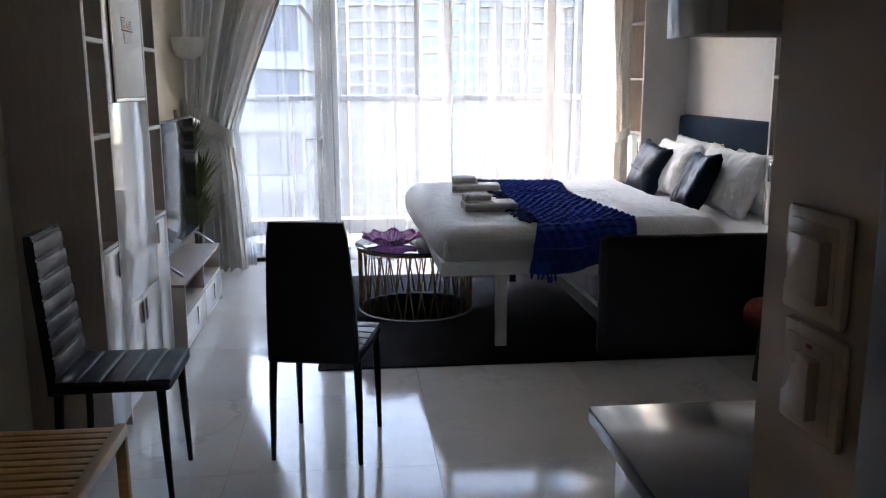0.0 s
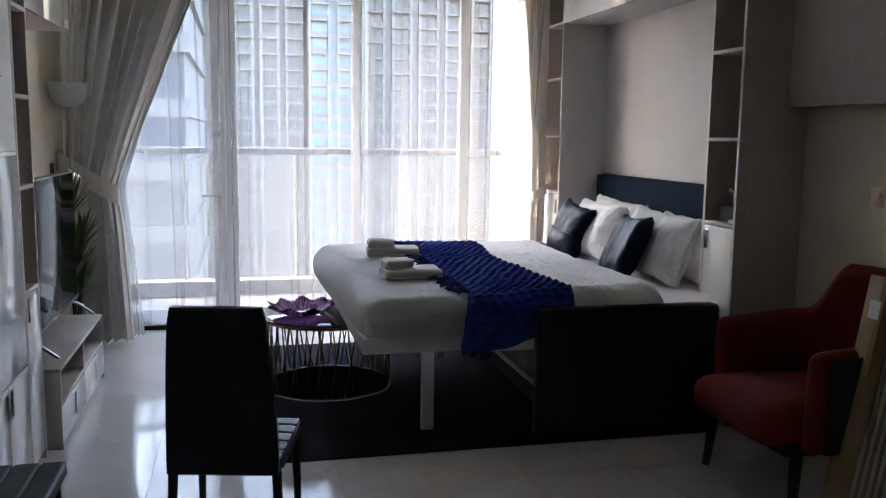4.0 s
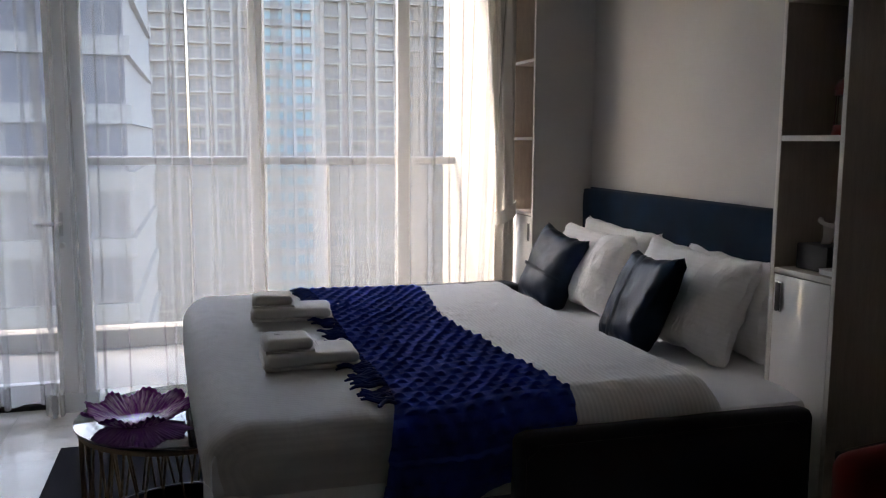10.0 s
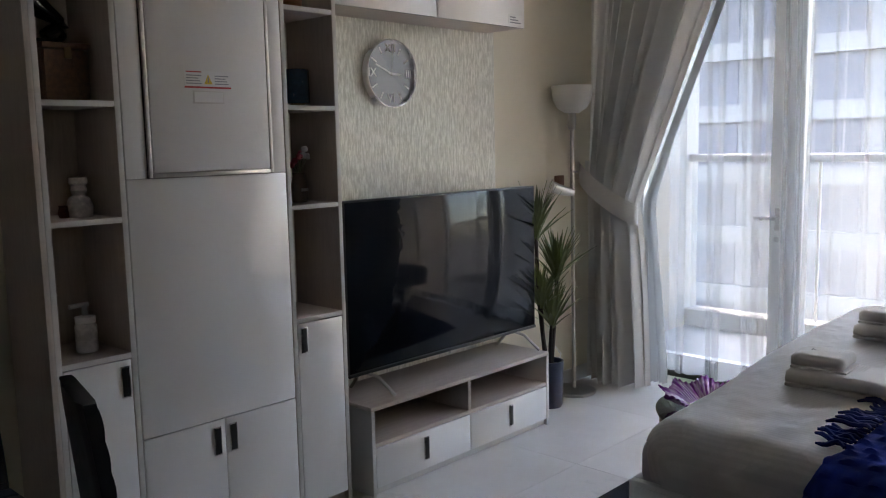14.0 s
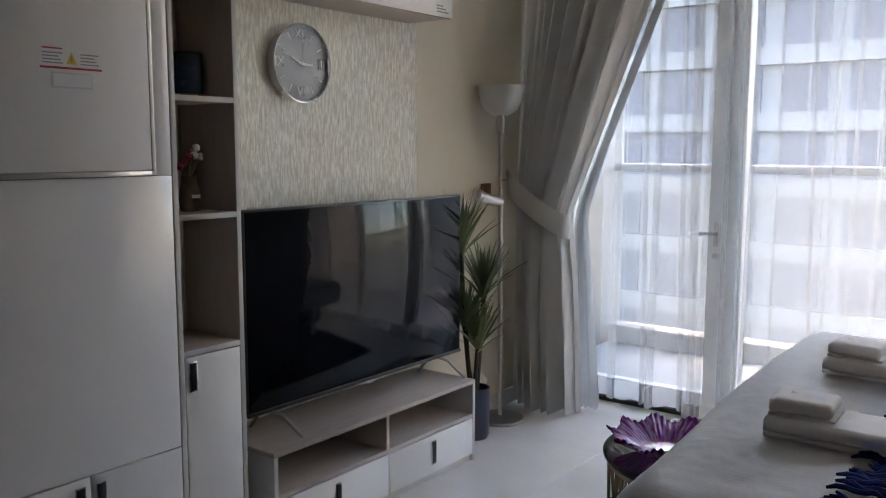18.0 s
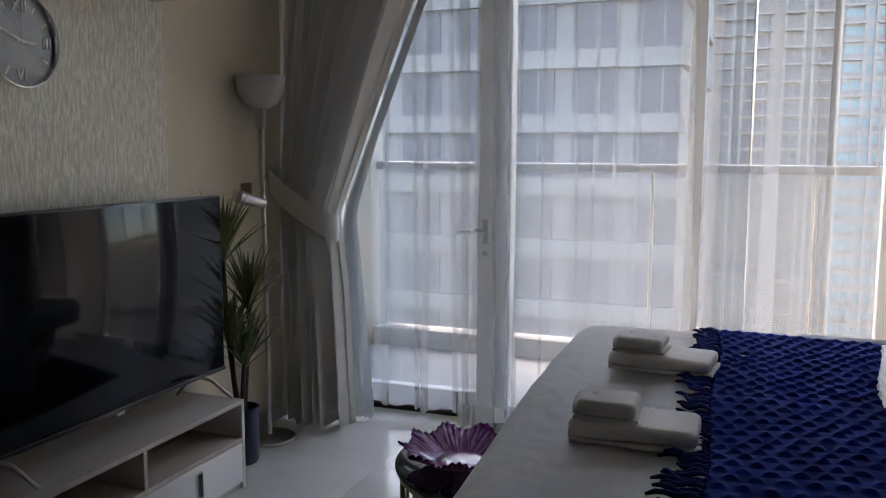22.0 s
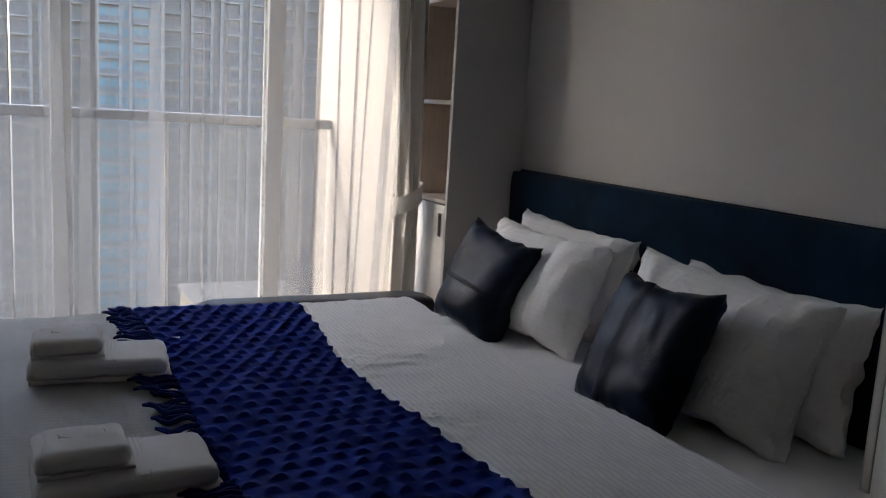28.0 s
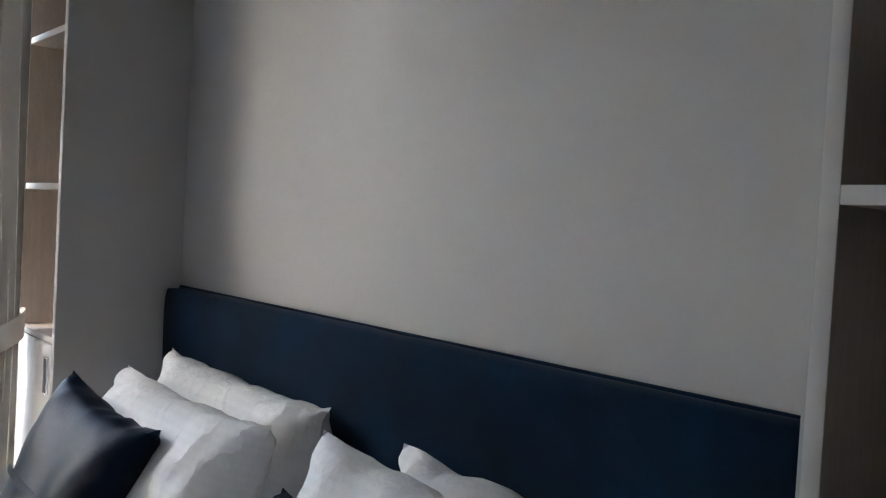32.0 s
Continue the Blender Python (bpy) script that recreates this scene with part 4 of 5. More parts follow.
def pillow_bm(w, h, t, seed, wrinkle=0.008, n=26, pinch=0.09):
    bm = bmesh.new()
    sides = []
    for sgn in (1, -1):
        rows = []
        for i in range(n + 1):
            row = []
            for j in range(n + 1):
                u, v = i / n * 2 - 1, j / n * 2 - 1
                x = w / 2 * u * (1 - pinch * (1 - v * v) * abs(u) ** 3)
                y = h / 2 * v * (1 - pinch * (1 - u * u) * abs(v) ** 3)
                f = max(0.0, (1 - u ** 4) * (1 - v ** 4)) ** 0.55
                q = Vector((x * 6 + seed, y * 6, sgn * 2.0))
                rim = max(abs(u), abs(v)) ** 6
                x += rim * wrinkle * 0.9 * noise.noise(Vector((u * 4 + seed, v * 4, 7)))
                y += rim * wrinkle * 0.9 * noise.noise(Vector((u * 4, v * 4 + seed, 3)))
                tuck = 1 - abs(noise.noise(Vector((x * 9 + seed, y * 5 + x * 4, 5)))) * 2.6
                pull = (1 - min(1, f * 1.1)) * 0.9
                z = sgn * (t / 2 * f + wrinkle * (noise.noise(q) + 0.6 * noise.noise(q * 2.7) + pull * noise.noise(q * 5.5) + 0.7 * (0.3 + pull) * max(0.0, tuck) ** 3) * min(1, f * 3))
                z += 0.03 * w * u * u * v - 0.02 * w * v
                row.append(bm.verts.new((x, y, z)))
            rows.append(row)
        for i in range(n):
            for j in range(n):
                bm.faces.new((rows[i][j], rows[i + 1][j], rows[i + 1][j + 1], rows[i][j + 1]))
        sides.append(rows)
    bmesh.ops.remove_doubles(bm, verts=bm.verts[:], dist=0.0008)
    bmesh.ops.recalc_face_normals(bm, faces=bm.faces[:])
    return bm


def stand(ob, foot, lean, yaw, h, roll=0):
    """Puts a pillow upright on its lower edge: lean back (degrees), facing the foot of the bed."""
    a = radians(lean)
    m = Matrix(((0, math.sin(a), -math.cos(a), 0), (-1, 0, 0, 0), (0, math.cos(a), math.sin(a), 0), (0, 0, 0, 1)))
    ob.matrix_world = Matrix.Translation(foot) @ pose(0, 0, 0, 0, 0, yaw) @ m @ Matrix.Translation((0, h / 2, 0)) @ pose(0, 0, 0, 0, 0, roll)


PILLOWS = (((1.80, 3.79, 0.65), 12, 6, 0.66, 0.415, 3.0, -3), ((1.59, 3.72, 0.655), 19, 0, 0.70, 0.41, 7.0, 0),
           ((1.80, 2.84, 0.65), 12, -4, 0.72, 0.39, 11.0, 1), ((1.60, 2.86, 0.655), 20, 2, 0.72, 0.425, 17.0, -2))
for foot, lean, yaw, w, h, seed, roll in PILLOWS:
    p = thing("pillow", "plump white striped cotton pillow leaning at the headboard", "pillow", group="white pillows")
    part("cover", pillow_bm(w, h, 0.19, seed, 0.017, 48, 0.11), COTTON_CASE, p)
    stand(p, foot, lean, yaw, h, roll)
for foot, lean, yaw, seed, roll, lab in (((1.432, 3.815, 0.640), 22, 8, 23.0, -8, "horizontal"), ((1.400, 2.91, 0.650), 25, -6, 31.0, 3, "vertical")):
    p = thing("cushion", "navy leather scatter cushion with a stitched %s seam" % lab, "cushion", group="leather cushions")
    body = part("cover", pillow_bm(0.42, 0.41, 0.15, seed, 0.010, 36, 0.13), NAVY_LEATHER, p)

    def strip(u, v, lab=lab):
        a, b = (u * 2 - 1) * 0.84, (v - 0.5) * 0.05
        x, y = (a * 0.215, -0.03 + b * 0.35) if lab == "horizontal" else (-0.03 + b * 0.9, a * 0.21)
        f = max(0.0, (1 - (x / 0.215) ** 4) * (1 - (y / 0.21) ** 4)) ** 0.55
        q = Vector((x * 6 + seed, y * 6, 2.0))
        z = 0.075 * f + 0.010 * (noise.noise(q) + 0.6 * noise.noise(q * 2.7)) * min(1, f * 3)
        z += 0.03 * 0.43 * (x / 0.215) ** 2 * (y / 0.21) - 0.02 * 0.43 * (y / 0.21)
        return (x, y, z + 0.0012 + 0.002 * math.sin(math.pi * v))
    part("seam", grid_bm(24, 4, strip, 0.002), NAVY_LEATHER, body, "stitched leather seam")
    stand(p, foot, lean, yaw, 0.42, roll)


def throw_at(u, v):
    """u runs from the far side over the bed and down the near side, v from foot side to pillow side."""
    s = u * THROW_LEN
    lo = 0.285 + 0.05 * math.sin(2.2 * u + 0.2) + 0.010 * math.sin(11 * u)
    hi = throw_edge(u)
    if u > 0.84:
        lo -= (u - 0.84) * 0.34
    x = lo + (hi - lo) * v
    jig = Vector((x * 9, s * 9, 4))
    cu, cv = s / 0.048 + 0.16 * noise.noise(jig), v * (hi - lo) / 0.056 + 0.22 * noise.noise(jig * 1.3)
    row = math.floor(cu)
    fx, fy = (cv + 0.5 * (row % 2)) % 1 - 0.5, cu - row - 0.5
    swell = max(0.0, 1 - (fx / 0.36) ** 2)
    ride = (fy + 0.5) / 0.72 if fy < 0.22 else max(0.0, 1 - (fy - 0.22) / 0.11)
    out = 0.003 + 0.013 * swell * ride + 0.006 * noise.noise(Vector((x * 7, s * 4, 9)))
    edge = min(v, 1 - v)
    out -= 0.006 * max(0.0, 1 - edge / 0.03)
    if s < LEN_TOP:
        y = 4.05 - s
        return (x, y, settle(x, y) + out)
    base = settle(x, 4.05 - LEN_TOP)
    if s < LEN_TOP + LEN_ARC:
        a = (s - LEN_TOP) / LEN_ARC * math.pi / 2
        return (x, 2.19 - (0.108 + out) * math.sin(a), base - 0.115 + (0.115 + out) * math.cos(a))
    d = (s - LEN_TOP - LEN_ARC) * (1.15 - 0.55 * abs(v - 0.25) - 0.15 * v)
    wave = 0.016 * math.sin(v * 17 + 0.6) * min(1, d * 8)
    return (x + 0.010 * math.sin(v * 13) * min(1, d * 6), 2.082 - out - 0.008 - wave - 0.01, base - 0.115 - d)


throw = thing("throw_blanket", "royal blue bobble-knit throw with fringes laid across the bed", "blanket", (0.55, 3.1, 0.735))
part("knit", grid_bm(400, 104, throw_at, 0.004), KNIT, throw)
rng = random.Random(4)


def tassel(p, d, down):
    p, d = Vector(p), Vector(d).normalized()
    n1 = rng.uniform(0.06, 0.125) * (0.45 if down else 1.0)
    side = Vector((-d.y, d.x, 0))
    c1, c2 = rng.uniform(-0.022, 0.022), rng.uniform(-0.03, 0.03)
    pts = []
    for k in range(7):
        t = k / 6
        q = p + d * (n1 * t - 0.006) + side * (c1 * math.sin(math.pi * t) + c2 * t * t)
        if not down:
            q.z = settle(q.x, q.y) + 0.009 + 0.004 * math.sin(9 * t + n1 * 60)
        pts.append(q)
    part("tassel", tube_bm(pts, [0.005, 0.006, 0.0065, 0.007, 0.0065, 0.006, 0.0035], 6), FRINGE, throw, "blue yarn tassel in a darkened, backlit colour")


for k in range(86):
    u = 0.010 + k * 0.0098
    p = throw_at(u, 0)
    tassel(p, (-1, rng.uniform(-0.5, 0.6), 0), False)
for k in range(6):
    p = throw_at(1.0, 0.02 + 0.05 * k)
    tassel(p, (rng.uniform(-0.15, 0.15), rng.uniform(-0.1, 0.02), -1), True)


def folded_towel(w, d, h, seed, layers):
    """One folded towel: a thick soft fold over a thin one, local, resting on z = 0."""
    many, z0 = [], 0.0005
    for k, share in enumerate(layers):
        z1 = z0 + h * share
        many.append(soft_box_bm((0.004 * k, -0.003 * k, z0), (w - 0.007 * k, d + 0.002 * k, z1 + 0.002), 0.46 * h * share, 16, 0.004, 17, 0.0, seed + k))
        z0 = z1
    many.append(soft_box_bm((-0.004, 0.004, 0.001), (0.03, d - 0.004, h), h * 0.48, 10, 0.003, 14))
    return join_bm(*many)


THREAD = surf("grey_thread", (0.60, 0.57, 0.535), 0.8)
for x, y, rot in ((-0.006, 3.318, -6), (0.0, 2.685, 1)):
    z = settle(x + 0.15, y + 0.1) + 0.004
    t = thing("bath_towel", "folded white terry bath towel lying on the bed", "towel", (0, 0, 0), "folded towels")
    part("cloth", folded_towel(0.325, 0.20, 0.052, 3, (0.24, 0.76)), TOWEL, t)
    for k in range(4):
        part("border", box_bm((0.165 + k * 0.009, 0.004, 0.0535), (0.169 + k * 0.009, 0.194, 0.0550), 0.0006), TOWEL, t)
    t.matrix_world = pose(x, y, z, 0, 0, rot)
    t2 = thing("hand_towel", "small folded white hand towel stacked on a bath towel", "towel", (0, 0, 0), "folded towels")
    part("cloth", folded_towel(0.165, 0.140, 0.046, 9, (0.14, 0.86)), TOWEL, t2)
    emblem = join_bm(tube_bm([(0.042 + 0.08 * q / 16, 0.082 - 0.020 * math.sin(q * math.pi / 16), 0.0494) for q in range(17)], 0.0011, 5), *[tube_bm([(x0, 0.074, 0.0494), (x0, 0.092, 0.0494)], 0.0013, 5) for x0 in (0.042, 0.122)])
    part("emblem", emblem, THREAD, t2, "grey embroidered emblem")
    t2.matrix_world = pose(x, y, z + 0.0535, 0, 0, rot) @ pose(0.006, 0.03, 0, 0, 0, 2)

# ---- rug, table, bowl ----
rug = thing("rug", "dark charcoal pile rug under the bed and table", "rug", (0.3, 3.1, 0))
box("mat", (-0.86, 1.985, 0.0), (1.60, 4.15, 0.012), RUG, rug, 0.005)
TX, TY = -0.268, 3.165
table = thing("coffee_table", "round black glass coffee table on a gold lattice base", "table", (TX, TY, 0.012))
part("glass_top", lathe_bm([(0.01, 0.424), (0.380, 0.424), (0.389, 0.428), (0.389, 0.434), (0.380, 0.438), (0.01, 0.438)], (TX, TY, 0.012), 72), BLACK_GLASS, table)
for z, r, w, metal in ((0.405, 0.378, 0.016, GOLD), (0.004, 0.372, 0.006, DARK_METAL)):
    part("ring", lathe_bm([(r - w, z), (r, z), (r, z + w), (r - w, z + w), (r - w, z)], (TX, TY, 0.012), 72), metal, table)
for k in range(30):
    for tilt in (-1, 1):
        a0 = k * 2 * math.pi / 30 + (0.06 if tilt > 0 else 0)
        a1 = a0 + tilt * (0.10 + 0.12 * ((k * 7 + 3 * tilt) % 5) / 5)
        c0, c1 = (TX + 0.366 * math.cos(a0), TY + 0.366 * math.sin(a0), 0.03), (TX + 0.370 * math.cos(a1), TY + 0.370 * math.sin(a1), 0.42)
        part("lattice_bar", tube_bm([c0, c1], 0.0045, 6), GOLD, table)


def violet_glass():
    m, n, l, b = nodes_of("violet_glass")
    v = tex(n, l)
    s = n.new("ShaderNodeSeparateXYZ")
    l.new(v, s.inputs[0])
    r = n.new("ShaderNodeVectorMath")
    r.operation = "LENGTH"
    flat = n.new("ShaderNodeCombineXYZ")
    l.new(s.outputs[0], flat.inputs[0]), l.new(s.outputs[1], flat.inputs[1])
    l.new(flat.outputs[0], r.inputs[0])
    ang, wide = n.new("ShaderNodeMath"), n.new("ShaderNodeCombineXYZ")
    ang.operation = "ARCTAN2"
    l.new(s.outputs[1], ang.inputs[0]), l.new(s.outputs[0], ang.inputs[1])
    l.new(ang.outputs[0], wide.inputs[0]), l.new(r.outputs["Value"], wide.inputs[1])
    ray = noise_of(n, l, wide.outputs[0], 14, 3, 0.6)
    col = mixrgb(n, l, ramp(n, l, r.outputs["Value"], 0.075, 0.12), (0.26, 0.13, 0.055), (0.95, 0.58, 0.93))
    col = mixrgb(n, l, ramp(n, l, ray, 0.40, 0.58), col, (0.30, 0.025, 0.36))
    col = mixrgb(n, l, ramp(n, l, r.outputs["Value"], 0.165, 0.19), col, (0.24, 0.02, 0.26))
    l.new(col, b.inputs["Base Color"])
    b.inputs["Roughness"].default_value, b.inputs["Transmission Weight"].default_value, b.inputs["IOR"].default_value = 0.10, 0.36, 1.35
    return m


VIOLET = violet_glass()
bowl = thing("glass_bowl", "violet glass bowl shaped like a fluted flower", "bowl", (0, 0, 0))


def petal(a, r, z):
    k = max(0.0, (r - 0.09) / 0.11)
    return (0.013 * k * math.cos(9 * a) + 0.003 * k * math.cos(54 * a), 0.012 * k * math.sin(9 * a + 0.7) + 0.0045 * k * math.sin(54 * a))


part("glass", lathe_bm([(0.002, 0.004), (0.075, 0.004), (0.10, 0.012), (0.135, 0.030), (0.168, 0.050), (0.192, 0.062), (0.196, 0.067), (0.169, 0.057), (0.132, 0.038), (0.098, 0.018), (0.075, 0.011), (0.002, 0.011)], (0, 0, 0), 270, petal), VIOLET, bowl)
bowl.matrix_world = Matrix.Translation((-0.425, 3.07, 0.4505)) @ Matrix.Diagonal((0.94, 0.94, 1.0, 1.0))


# ---- chairs ----
def dining_chair():
    c = thing("dining_chair", "high-backed black leather dining chair with slim black metal legs", "chair", (0, 0, 0), "dining chairs")
    part("seat", soft_box_bm((-0.190, -0.17, 0.415), (0.190, 0.225, 0.462), 0.022, 12, 0.002, 8), LEATHER, c)
    for k in range(5):
        y = -0.165 + k * 0.078
        part("seat_channel", soft_box_bm((-0.180, y + 0.0005, 0.445), (0.180, y + 0.0775, 0.4655), 0.009, 8), LEATHER, c)

    def back_pt(z):
        t = max(0.0, (z - 0.45) / 0.51)
        return -0.170 - 0.015 * math.sin(t * 2.2) - 0.035 * t * t, 0.176 - 0.030 * t ** 1.5

    def slab(z0, z1, front, name, cuts=6):
        bm = soft_box_bm((-1, -1, 0), (1, 1, 1), 0.0, cuts)
        for v in bm.verts:
            zz = z0 + (z1 - z0) * v.co.z
            yb, hw = back_pt(zz)
            e = 1 - 0.25 * max(0.0, abs(v.co.x) - 0.8) / 0.2
            d0, d1 = front
            x = v.co.x * hw
            x *= (0.95 if name == "back_channel" else 1) * (1 - 0.05 * max(0.0, (zz - 0.90) / 0.062) ** 3)
            bulge = math.sin(math.pi * min(1, max(0, v.co.z))) if name == "back_channel" else 1
            v.co = (x, yb + (d0 if v.co.y < 0 else d1 * (0.78 + 0.22 * bulge)) * e, zz)
        bmesh.ops.bevel(bm, geom=[e for e in bm.edges if e.calc_face_angle(0) > 0.9], offset=0.008, segments=2, affect="EDGES")
        return part(name, bm, LEATHER, c)
    slab(0.415, 0.962, (-0.022, 0.012), "backrest", 9)
    for k in range(7):
        slab(0.478 + k * 0.067, 0.478 + k * 0.067 + 0.0665, (0.008, 0.020), "back_channel", 3)
    for sx, sy, splay in ((-1, -1, -0.02), (1, -1, -0.02), (-1, 1, 0.015), (1, 1, 0.015)):
        x, y = sx * 0.165, (-0.155 if sy < 0 else 0.185)
        part("leg", tube_bm([(x, y, 0.42), (x * 1.04, y + splay * 0.4, 0.25), (x * 1.06, y + splay, 0.003)], [0.0165, 0.0145, 0.0095], 12), BLACK_PLASTIC, c)
    part("frame_bar", tube_bm([(-0.165, -0.15, 0.408), (0.165, -0.15, 0.408)], 0.010, 8), BLACK_PLASTIC, c)
    part("frame_bar", tube_bm([(-0.165, 0.18, 0.408), (0.165, 0.18, 0.408)], 0.010, 8), BLACK_PLASTIC, c)
    return c


chair = dining_chair()
chair.matrix_world = pose(-0.779, 1.07, 0.0, 0, 0, -13)
copy_thing(chair, pose(-1.515, 0.80, 0.0, 0, 0, -90))


def tub_chair():
    """Local: faces -x, centre of the seat at the origin."""
    c = thing("armchair", "brick-red felt tub armchair with a grey shell and black wooden legs", "armchair", (0, 0, 0))

    def shell(off_in, off_out, name, material, lift=0.0):
        """A padded wall round the seat: round on top and at its two front ends."""
        n, mid, h = 48, (off_in + off_out) / 2, (off_out - off_in) / 2
        ends = (90, 70, 45, 22)
        rows = [(-1.0, radians(e)) for e in ends] + [(-1 + 2 * i / n, 0.0) for i in range(n + 1)] + [(1.0, radians(e)) for e in ends[::-1]]
        bm = bmesh.new()
        rings = []
        for q, e in rows:
            k = abs(q)
            a = math.copysign(min(1, k / 0.72), q) * math.pi / 2
            t = min(1, max(0, (k - 0.24) / 0.24))
            top = 0.945 - 0.22 * t * t * (3 - 2 * t) - 0.035 * max(0, k - 0.48) / 0.52 + lift - h * (1 - math.cos(e))
            half = h * max(0.02, math.cos(e))
            fwd = h * math.sin(e)
            ring = []
            section = [(-half, 0.30 + (top - half - 0.30) * j / 5) for j in range(6)]
            section += [(-half * math.cos(w), top - half + half * math.sin(w)) for w in [math.pi * j / 8 for j in range(1, 8)]]
            section += [(half, top - half - (top - half - 0.30) * j / 5) for j in range(6)]
            for r_add, z in section:
                flare = 0.045 * (z - 0.30) / 0.6
                rx, ry = 0.29 + mid + r_add + flare, 0.325 + mid + r_add + flare * 0.5
                ring.append(bm.verts.new((rx * math.cos(a) - 0.22 * max(0, k - 0.72) / 0.28 - fwd, ry * math.sin(a), z)))
            rings.append(ring)
        for r0, r1 in zip(rings, rings[1:]):
            for j in range(len(r0)):
                m = (j + 1) % len(r0)
                bm.faces.new((r0[j], r0[m], r1[m], r1[j]))
        bm.faces.new(rings[0]), bm.faces.new(rings[-1][::-1])
        bmesh.ops.recalc_face_normals(bm, faces=bm.faces[:])
        return part(name, bm, material, c)
    shell(-0.062, 0.042, "backrest", RED_CLOTH)
    shell(0.044, 0.058, "shell", GREY_CLOTH, -0.02)
    part("seat", soft_box_bm((-0.43, -0.285, 0.29), (0.24, 0.285, 0.455), 0.075, 14, 0.003, 6, 0.015), RED_CLOTH, c)
    part("frame", soft_box_bm((-0.34, -0.30, 0.262), (0.30, 0.30, 0.30), 0.018, 8), BLACK_WOOD, c)
    for x in (-0.28, 0.25):
        for y in (-0.29, 0.29):
            part("leg", tube_bm([(x, y, 0.28), (x * 1.08, y * 1.08, 0.002)], [0.026, 0.017], 12), BLACK_WOOD, c)
    return c


arm = tub_chair()
arm.matrix_world = pose(1.615, 1.288, 0.0, 0, 0, 0)

# ---- leaning box and drying rack ----
carton = thing("cardboard_box", "tall flat brown cardboard box leaning beside the armchair", "box", (0, 0, 0))
box("body", (0, -0.095, 0), (0.34, 0, 1.0), CARD, carton, 0.003)
box("tape", (-0.0012, -0.072, 0.0), (0.0, -0.024, 1.0), surf("clear_tape", (0.40, 0.28, 0.16), 0.25), carton, 0)
box("flap", (0.0, -0.097, 0.90), (0.34, -0.095, 1.0), CARD, carton, 0.001)
box("label", (-0.0024, -0.085, 0.84), (-0.0012, -0.03, 0.91), PAPER_WHITE, carton, 0, "small white shipping label")
carton.matrix_world = pose(1.403, 0.952, 0.0, 0, 9.5, 0)
rack = thing("drying_rack", "folded grey steel clothes drying rack leaning by the box", "drying rack", (1.45, 0.79, 0))
for k in range(5):
    y, x = 0.835 - k * 0.026, 1.432 + k * 0.010
    part("tube", tube_bm([(x, y, 0.008), (x + 0.10, y - 0.004, 0.55), (x + 0.185, y - 0.006, 0.98)], 0.0075, 10), STEEL, rack)
for z in (0.12, 0.34, 0.56, 0.78, 0.955):
    x = 1.440 + z * 0.187
    part("cross_bar", tube_bm([(x, 0.842, z), (x + 0.045, 0.72, z)], 0.005, 8), STEEL, rack)


# ---- lamp, plant, clock ----
LX, LY = -1.812, 4.16
lamp = thing("floor_lamp", "brushed steel uplight floor lamp with a white bowl shade, switched off", "floor lamp", (LX, LY, 0))
part("base", lathe_bm([(0.005, 0.0), (0.125, 0.0), (0.130, 0.006), (0.128, 0.018), (0.10, 0.026), (0.02, 0.030), (0.005, 0.030)], (LX, LY, 0), 48), STEEL, lamp)
part("pole", tube_bm([(LX, LY, 0.028), (LX, LY - 0.018, 1.58)], 0.0115, 14), STEEL, lamp)
LY -= 0.018
part("collar", lathe_bm([(0.004, 1.535), (0.020, 1.54), (0.026, 1.60), (0.020, 1.635), (0.004, 1.64)], (LX, LY, 0), 24), STEEL, lamp)
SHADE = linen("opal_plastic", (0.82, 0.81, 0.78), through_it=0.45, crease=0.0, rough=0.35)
part("shade", lathe_bm([(0.006, 1.632), (0.040, 1.632), (0.084, 1.660), (0.108, 1.705), (0.118, 1.785), (0.115, 1.785), (0.104, 1.708), (0.081, 1.665), (0.039, 1.638), (0.006, 1.638)], (LX, LY, 0), 48), SHADE, lamp, "white opal bowl shade")
ar = part("arm", tube_bm([(LX, LY, 1.165), (LX + 0.03, LY - 0.06, 1.175), (LX + 0.03, LY - 0.09, 1.19)], 0.006, 10), STEEL, lamp)
part("spot_head", tube_bm([(LX + 0.05, LY - 0.06, 1.185), (LX + 0.02, LY - 0.12, 1.20), (LX - 0.01, LY - 0.19, 1.225)], [0.020, 0.028, 0.032], 18), STEEL, ar)
part("knob", tube_bm([(LX + 0.012, LY, 1.30), (LX + 0.035, LY, 1.30)], 0.007, 10), STEEL, lamp)
plate = thing("wall_switch", "bronze-coloured wall switch plate near the curtain", "switch", (XL + 0.006, 4.23, 1.24))
BRONZE = surf("bronze_plastic", (0.16, 0.075, 0.045), 0.35, var=0.1)
box("plate", (XL + 0.0065, 4.15, 1.19), (XL + 0.016, 4.238, 1.275), BRONZE, plate, 0.003)
box("rocker", (XL + 0.016, 4.172, 1.212), (XL + 0.020, 4.216, 1.253), BRONZE, plate, 0.002)

LEAF = surf("plant_leaf", (0.165, 0.205, 0.075), 0.45, var=0.4, big=14, fine=60, stretch=(1, 1, 0.3), bump=0.2)
STEM = surf("plant_stem", (0.035, 0.020, 0.014), 0.7, var=0.3)
POT = surf("navy_pot", (0.014, 0.022, 0.055), 0.35, var=0.1)
PX, PY = -1.765, 3.855
plant = thing("potted_plant", "artificial yucca plant with spiky green heads in a navy pot", "plant", (PX, PY, 0))
part("pot", lathe_bm([(0.004, 0.0), (0.066, 0.0), (0.074, 0.02), (0.078, 0.262), (0.070, 0.262), (0.066, 0.235), (0.004, 0.232)], (PX, PY, 0), 32), POT, plant)
